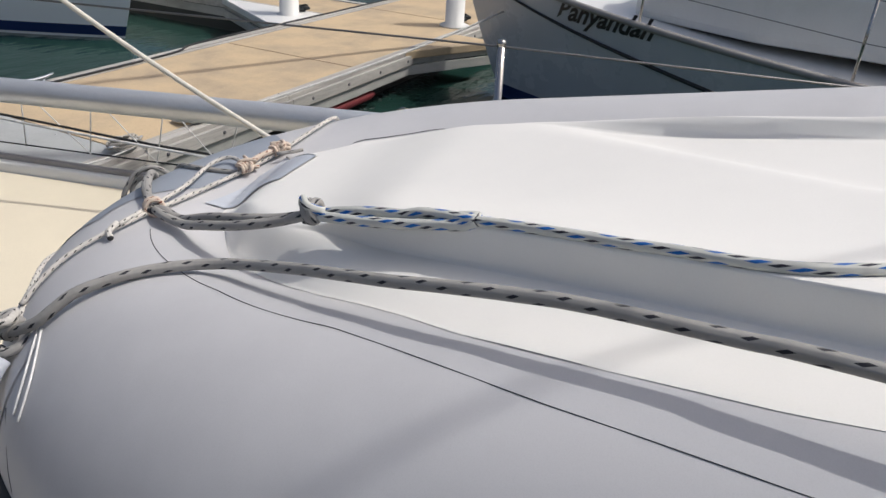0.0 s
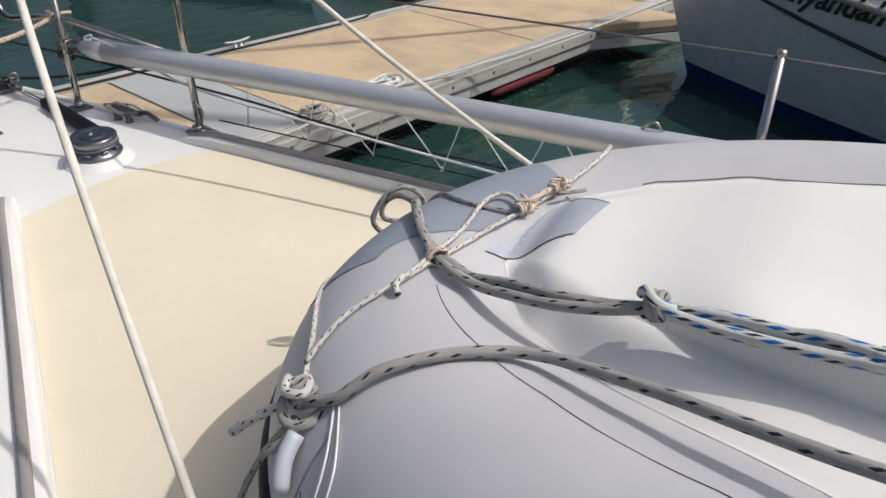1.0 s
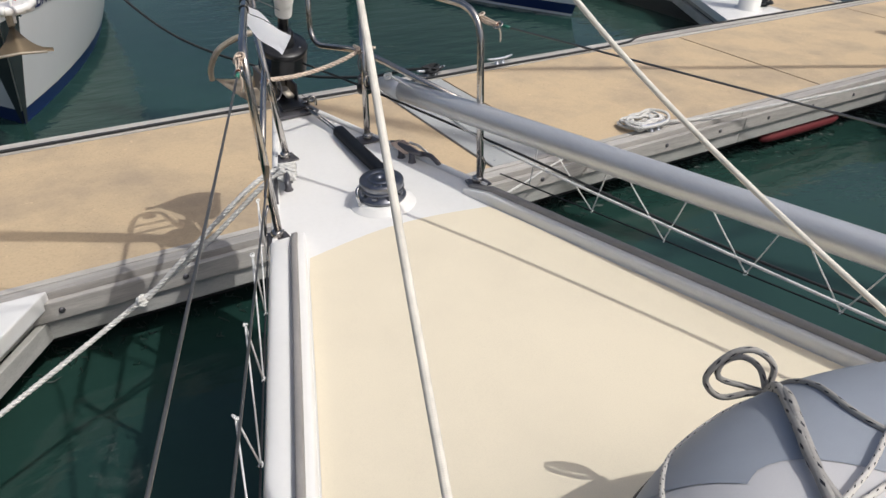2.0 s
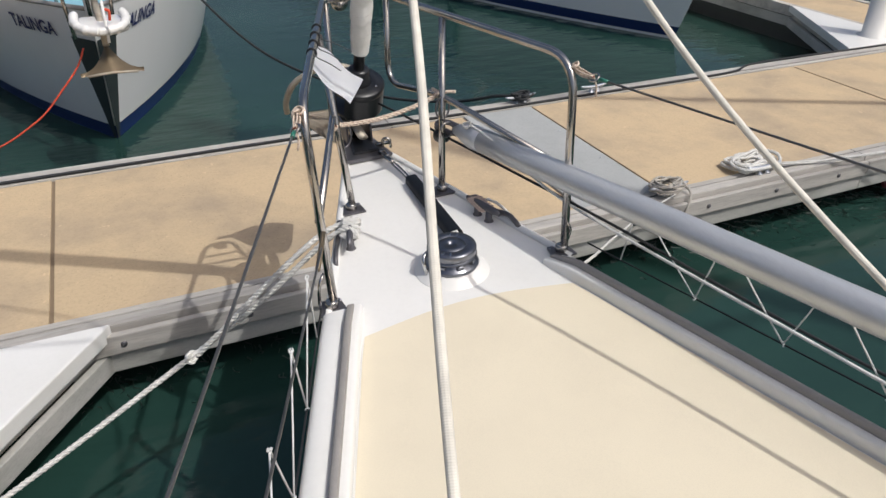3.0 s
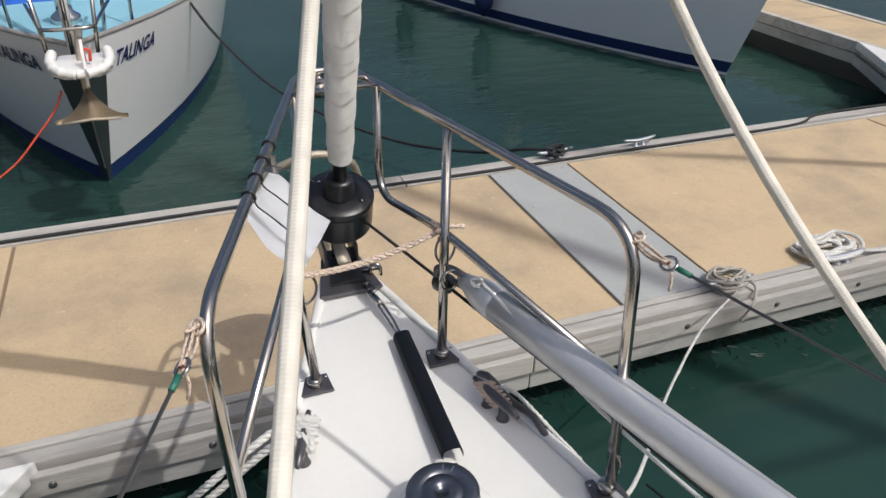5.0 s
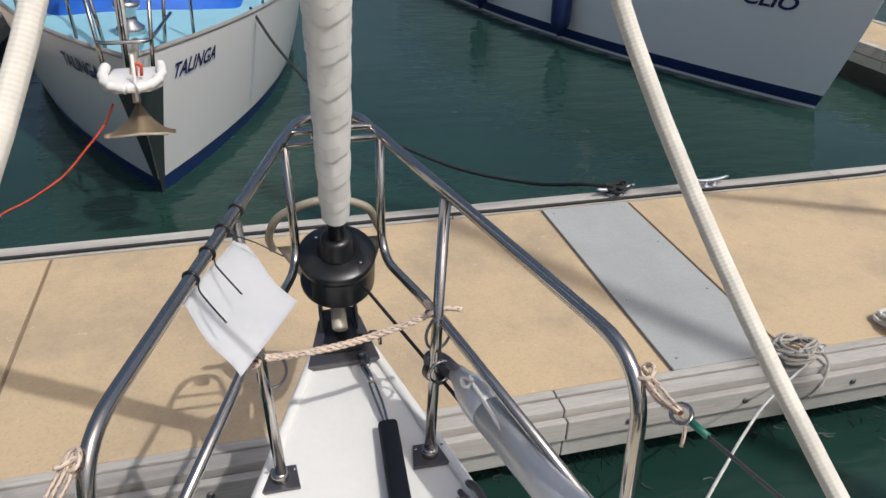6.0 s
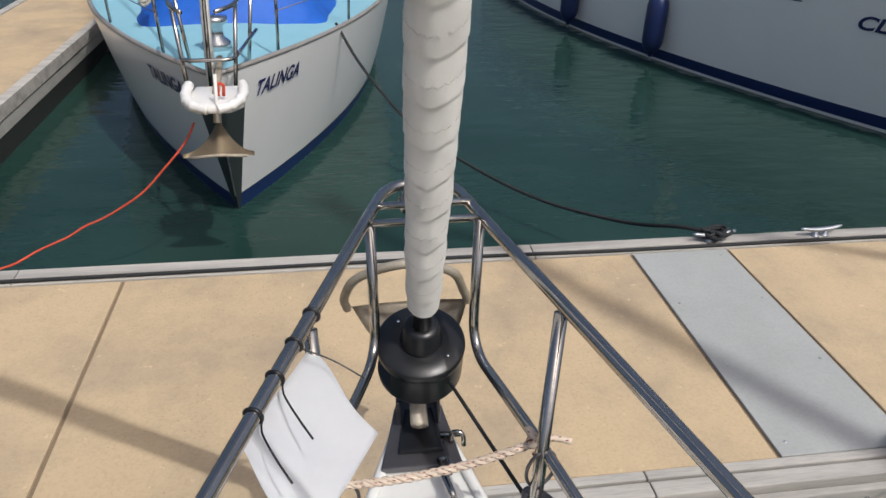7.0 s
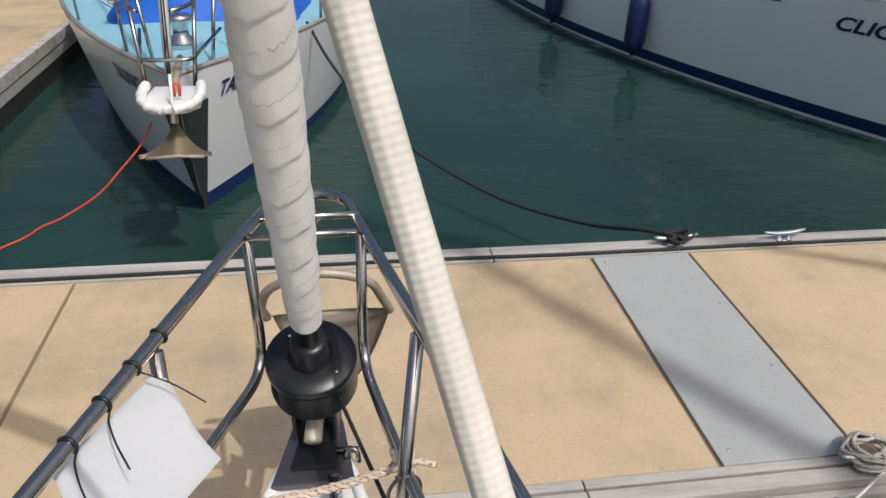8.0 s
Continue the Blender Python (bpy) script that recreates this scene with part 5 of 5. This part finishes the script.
def lettering(name, text, hull, side, s0, z0, size, material, parent, slant=0.25, stretch=1.0, label="", toward_bow=True):
    cu = bpy.data.curves.new(name, "FONT")
    cu.body, cu.size, cu.shear, cu.offset = text, size, slant, size * 0.026
    tmp = new(name, cu)
    bpy.context.view_layer.update()
    me = bpy.data.meshes.new_from_object(tmp.evaluated_get(bpy.context.evaluated_depsgraph_get()))
    bpy.data.objects.remove(tmp)
    for v in me.vertices:
        x, y = v.co.x * stretch, v.co.y
        s = s0 - x if not toward_bow else s0 + x
        v.co = hull.at(s, z0 + y, side, 0.010)
    me.materials.append(material)
    ob = new(name, me)
    ob.parent = parent
    return tagged(ob, label)


def yacht_rail(hull, parent, s_list, h, name="stanchion", mat=STEEL):
    for side in (-1, 1):
        tops = []
        for s in s_list:
            b = V(side * (hull.width(s, 1) - 0.06), -s, hull.sheer(s))
            part(name, tube([b, b + V(side * 0.02, 0, h)], 0.0125), mat, parent)
            tops.append(b + V(side * 0.02, 0, h))
        for dz in (0, -h * 0.5):
            part("lifeline", tube([p + V(0, 0, dz) for p in tops], 0.004, sides=6), WIRE, parent)


# TALINGA: bow towards the pontoon, on its far side
HT = Hull(10.5, 3.65, 1.24, 1.10, 0.50, entry=2.2, span=0.55, flare=0.13)
tal = thing("moored_yacht", "white yacht with blue boot stripe and dark stem", "yacht", "yachts moored around the pontoon", m=pose(-0.97, 3.58, 0, 0, 0, 180 + 2.2))
part("hull", HT.skin(0.14, None), TOPSIDE, tal, "white topsides")
part("boot_stripe", HT.skin(-0.30, 0.14, sv=4), BOOT_BLUE, tal, "dark blue boot stripe")
part("deck", HT.deck(0.05, 0.03), DECK_BLUE, tal, "pale blue painted deck")
for side in (-1, 1):
    part("toe_rail", tube(HT.edge(side, 0.05, 9.5, 0.0, 0.015), 0.022, flat=0.8), RAIL_GREY, tal, "grey toe rail")

    def guard(u, v, side=side):
        z = -0.1 + 1.08 * v
        f = max(0, z / HT.sheer(0.2))
        s0 = HT.rake * (1 - min(1, f)) ** 1.15
        ss = s0 + (0.03 + 0.22 * max(0, z)) * u
        return HT.at(ss, max(z, 0.001), side, 0.006) + V(0, 0.004, min(0, z))
    part("stem_guard", grid(guard, 8, 20), STEM_DARK, tal, "dark stem guard")
    lettering("name_lettering", "TALINGA", HT, side, 1.02 if side > 0 else 0.42, 0.955, 0.16, INK_BLUE, tal, 0.25, 0.80, "navy blue capital letters", side < 0)
yacht_rail(HT, tal, (0.75, 2.0, 3.6, 5.2, 7.0), 0.60)
for side in (-1, 1):
    a = V(side * 0.30, -0.75, HT.sheer(0.75) + 0.60)
    part("pulpit_rail", tube(rounded([a, V(side * 0.20, 0.1, 1.72), V(side * 0.10, 0.30, 1.72)], 0.1), 0.014), STEEL, tal)
    part("pulpit_post", tube([V(side * 0.14, 0.12, 1.06), V(side * 0.20, 0.0, 1.72)], 0.014), STEEL, tal)
    part("pulpit_post", tube([V(side * 0.20, -0.55, 1.10), V(side * 0.27, -0.60, 1.70)], 0.014), STEEL, tal)
part("pulpit_rail", tube(rounded([V(-0.28, -0.62, 1.40), V(-0.16, 0.12, 1.38), V(0.16, 0.12, 1.38), V(0.28, -0.62, 1.40)], 0.08), 0.013), STEEL, tal)
FWD = V(-0.05, 0.24, 0.13)
part("bow_platform", prism([(-0.14, -0.05), (0.14, -0.05), (0.18, 0.26), (0.10, 0.36), (-0.10, 0.36), (-0.18, 0.26)], 1.05, 1.105, 0.02), GELCOAT, tal, "white bow roller platform")
for side in (-1, 1):
    pts = spline([V(side * 0.03, 0.37, 1.085), V(side * 0.12, 0.33, 1.10), V(side * 0.165, 0.24, 1.112), V(side * 0.175, 0.14, 1.125), V(side * 0.165, 0.05, 1.14)], 0.012)
    part("wrapped_fender", tube(pts, lambda u: 0.030 + 0.003 * math.sin(31 * u) + 0.003 * math.sin(57 * u + 1), sides=14), GELCOAT, tal, "lumpy white wrapped padding")
part("roller_pin", tube([V(-0.02, 0.36, 1.00), V(-0.03, 0.30, 1.28)], 0.010), GELCOAT, tal, "white rod")
part("shackle", tube(rounded([V(-0.06, 0.25, 1.13), V(-0.07, 0.25, 1.20), V(-0.03, 0.25, 1.21), V(-0.03, 0.25, 1.13)], 0.02), 0.010), ORANGE, tal, "orange lashing")


def wing(u, v):
    k = 2 * v - 1
    top = V(0.215 * k, 0.16 + 0.20 * abs(k), 0.785 + 0.17 * (1 - abs(k)) ** 2.4 + 0.02 * abs(k) ** 3)
    low = V(0.215 * k, 0.36, 0.775 + 0.02 * (1 - abs(k)))
    return top.lerp(low, u)


part("anchor_fluke", grid(wing, 8, 28), BRONZE, tal, "plough anchor wings")
part("anchor_edge", tube([V(-0.17, 0.37, 0.78), V(0, 0.375, 0.792), V(0.17, 0.37, 0.78)], 0.010), GALV, tal)
part("anchor_shank", tube([V(0, 0.22, 0.95), V(0, 0.12, 1.10), V(0, -0.35, 1.20)], 0.025), GALV, tal)
for ob in tal.children:
    if ob.name.split(".")[0] in ("bow_platform", "wrapped_fender", "roller_pin", "shackle", "anchor_fluke", "anchor_edge", "anchor_shank"):
        ob.location = FWD
part("windlass", lathe([(0, 0), (0.11, 0), (0.11, 0.06), (0.06, 0.10), (0.06, 0.18), (0.10, 0.21), (0.10, 0.25), (0, 0.26)], 20, pose(0.05, -0.95, HT.sheer(1) - 0.02)), CHROME, tal)
part("forestay", tube([V(0, 0.18, 1.1), V(0, -4.2, 12.0)], 0.014), STEEL, tal)
part("roller_foil", tube([V(0.0, 0.12, 1.15), V(0, -0.5, 2.8)], 0.03), GELCOAT, tal, "white furler tube")
part("mast", tube([V(0, -4.3, 1.0), V(0, -4.35, 13.5)], 0.075), ALLOY, tal)


def tarp(u, v):
    x, y = (2 * v - 1) * (0.85 + 0.3 * u), -1.75 - 2.6 * u
    return V(x, y, 1.10 + 0.55 * (1 - abs(2 * v - 1) ** 2.2) * min(1, 5 * u) + 0.05 * noise.noise((x * 3, y * 3, 0.4)))


part("tarpaulin", grid(tarp, 30, 26), TARP_BLUE, tal, "bright blue cover over the foredeck gear")
part("rope_coil", tube(coil((0.72, -1.9, 1.32), 0.12, 5, 71, 0.012, 0.4), 0.013), LAID_GREY, tal, "coil of rope on the rail")
part("cabin", prism([(-0.9, -4.4), (0.9, -4.4), (1.05, -7.6), (-1.05, -7.6)], 0.95, 1.45, 0.08), GELCOAT, tal, "", False)
org = thing("orange_line", "orange rope hanging from the neighbouring bow to the water", "rope")
part("line", tube([p + V(0.014 * noise.noise((p.x * 6, 0, 0)), 0, 0.016 * noise.noise((p.x * 7, 4, 0))) for p in spline([V(-1.06, 3.2, 1.06), V(-1.16, 3.12, 0.90), V(-1.48, 3.05, 0.60), V(-1.92, 3.0, 0.38), V(-2.3, 2.75, 0.30), V(-2.7, 2.5, 0.50), V(-2.9, 2.42, 0.49)], 0.05)], 0.0070), ORANGE, org)

# CLIO: bow towards the pontoon, further along
HC = Hull(12.5, 3.65, 1.45, 1.2, 0.48, entry=1.9, span=0.6, flare=0.03)
clio = thing("moored_yacht", "large white yacht with dark blue waterline band and fenders", "yacht", "yachts moored around the pontoon", m=pose(6.04, 4.39, 0, 0, 0, 180 + 6.0))
part("hull", HC.skin(0.17, None), TOPSIDE_BRIGHT, clio, "white topsides")
part("waterline_band", HC.skin(0.035, 0.17, sv=3), BOOT_BLUE, clio, "dark blue waterline band")
part("white_line", HC.skin(0.0, 0.035, sv=2), TOPSIDE, clio, "thin white line")
part("underbody", HC.skin(-0.35, 0.0, sv=3), STEM_DARK, clio, "dark underbody")
part("deck", HC.deck(0.05, 0.03), GELCOAT, clio, "white deck")
for side in (-1, 1):
    part("toe_rail", tube(HC.edge(side, 0.05, 11.5, 0.0, 0.015), 0.025, flat=0.8), GELCOAT, clio)
    part("stripe", tube([HC.at(2.0 + 0.2 * i, 1.19 - 0.008 * i, side, 0.002) for i in range(30)], 0.008, sides=6), INK_BLUE, clio, "thin navy stripe")
    lettering("name_lettering", "CLIO", HC, side, 1.40 if side > 0 else 0.60, 1.03, 0.20, INK_BLUE, clio, 0.3, 1.30, "navy blue italic capital letters", side < 0)
yacht_rail(HC, clio, (0.8, 2.4, 4.2, 6.0, 8.0), 0.60)
part("pulpit_rail", tube(rounded([V(-0.45, -0.8, 2.0), V(-0.15, 0.05, 2.05), V(0.15, 0.05, 2.05), V(0.45, -0.8, 2.0)], 0.15), 0.014), STEEL, clio)
part("mast", tube([V(0, -5.0, 1.2), V(0, -5.05, 16)], 0.09), ALLOY, clio)
part("forestay", tube([V(0, 0.0, 1.45), V(0, -4.8, 14.5)], 0.03), SAILCLOTH, clio, "furled headsail")
for s in (3.9, 5.9):
    base = HC.at(s, 0.55, 1, 0.15)
    fen = thing("fender", "navy blue cylindrical boat fender hanging on the hull", "fender", "fenders on the white yacht", m=clio.matrix_basis @ Matrix.Translation(base))
    part("body", lathe([(0.0, -0.45), (0.032, -0.45), (0.036, -0.40), (0.08, -0.37), (0.125, -0.31), (0.142, -0.24), (0.145, 0.0), (0.142, 0.24), (0.125, 0.31), (0.08, 0.37), (0.036, 0.40), (0.032, 0.45), (0.0, 0.45)], 24), FENDER_BLUE, fen)
    part("lanyard", tube([V(0, 0, 0.35), V(-0.08, 0.0, 0.75)], 0.006), LAID_WHITE, fen)
    part("tail", tube([V(0, 0, -0.35), V(0.0, 0, -0.50)], 0.006), LAID_WHITE, fen)

# Banyandah: berthed alongside, bow towards the pontoon
HB = Hull(11.5, 3.6, 1.44, 1.06, 0.62, entry=2.0, span=0.6)
ban = thing("moored_yacht", "pale grey yacht with blue boot stripe and black script name", "yacht", "yachts moored around the pontoon", m=pose(6.79, 0.12, 0, 0, 0, -4.0))
part("hull", HB.skin(0.16, None), TOPSIDE_GREY, ban, "pale grey topsides")
part("boot_stripe", HB.skin(-0.30, 0.16, sv=4), BOOT_BLUE, ban, "dark blue boot stripe")
part("deck", HB.deck(0.04, 0.03), GELCOAT, ban, "white deck")
for side in (-1, 1):
    part("rubbing_rail", tube(HB.edge(side, 0.05, 10.5, 0.0, 0.0), 0.035, flat=0.9), RAIL_GREY, ban, "grey rubbing rail")
    lettering("name_lettering", "Banyandah", HB, side, 1.46 if side < 0 else 2.66, 1.11, 0.27, INK_BLACK, ban, 0.45, 0.95, "black slanted script letters", side < 0)
yacht_rail(HB, ban, (0.8, 2.4, 4.2, 6.0, 8.0), 0.60)
part("cabin", prism([(-0.55, -2.2), (0.55, -2.2), (1.0, -3.4), (1.15, -7.2), (-1.15, -7.2), (-1.0, -3.4)], 1.2, 1.72, 0.08), GELCOAT, ban, "white cabin trunk", False)
part("sail_cover", tube(spline([V(-0.2, -2.3, 1.85), V(0, -4.0, 1.95), V(0.1, -5.5, 1.95)], 0.1), 0.16), TARP_BLUE, ban, "rolled blue cover")
part("mast", tube([V(-0.68, -5.25, 1.2), V(-0.70, -5.3, 16.5)], 0.085), ALLOY, ban)
part("spreader", tube([V(-1.6, -5.3, 8.5), V(0.25, -5.3, 8.5)], 0.03), ALLOY, ban)
part("furled_headsail", tube([V(0, -0.1, 1.5), V(-0.68, -5.15, 15.5)], 0.05), SAILCLOTH, ban)
# dark line low along the port flank, thicker towards aft
part("dark_line", tube(spline([HB.at(0.35, 1.30, -1, 0.012), HB.at(1.2, 1.10, -1, 0.012), HB.at(2.4, 0.90, -1, 0.012), HB.at(4.2, 0.66, -1, 0.012), HB.at(6.0, 0.55, -1, 0.012)], 0.05), lambda u: 0.012 + 0.016 * u, sides=8), RUBBER, ban, "black line along the hull, thicker towards aft")

# pedestals and gear on the pontoon
for (x, y, h) in ((7.95, 0.75, 1.0), (6.95, 2.75, 0.95)):
    ped = thing("power_pedestal", "white power pedestal standing on the pontoon", "pedestal", "pedestals on the pontoon", m=pose(x, y, TOP))
    part("body", lathe([(0.0, 0), (0.20, 0), (0.20, 0.02), (0.13, 0.05), (0.13, h), (0.10, h + 0.08), (0.0, h + 0.1)], 20), GELCOAT, ped)
    part("hose", tube(coil((0.28, 0.05, 0.02), 0.16, 5, 81, 0.012), 0.012), BLACK_ROPE, ped, "coiled dark hose")
# the fender's red is darkened to hold the shade under the edge
fend = thing("edge_fender", "faded red fender under the pontoon edge, darkened for shade", "fender", m=pose(4.95, 0.50, 0.13, 0, 0, 0))
part("body", lathe([(0.0, -0.55), (0.03, -0.54), (0.05, -0.45), (0.055, 0), (0.05, 0.45), (0.03, 0.54), (0, 0.55)], 16, pose(0, 0, 0, 0, 90, 0)), surface("shade_dimmed_faded_red", (0.16, 0.018, 0.022), 0.7), fend)
part("strap", tube([V(0, 0, 0.05), V(0, -0.02, 0.19)], 0.008), BLACK_ROPE, fend)
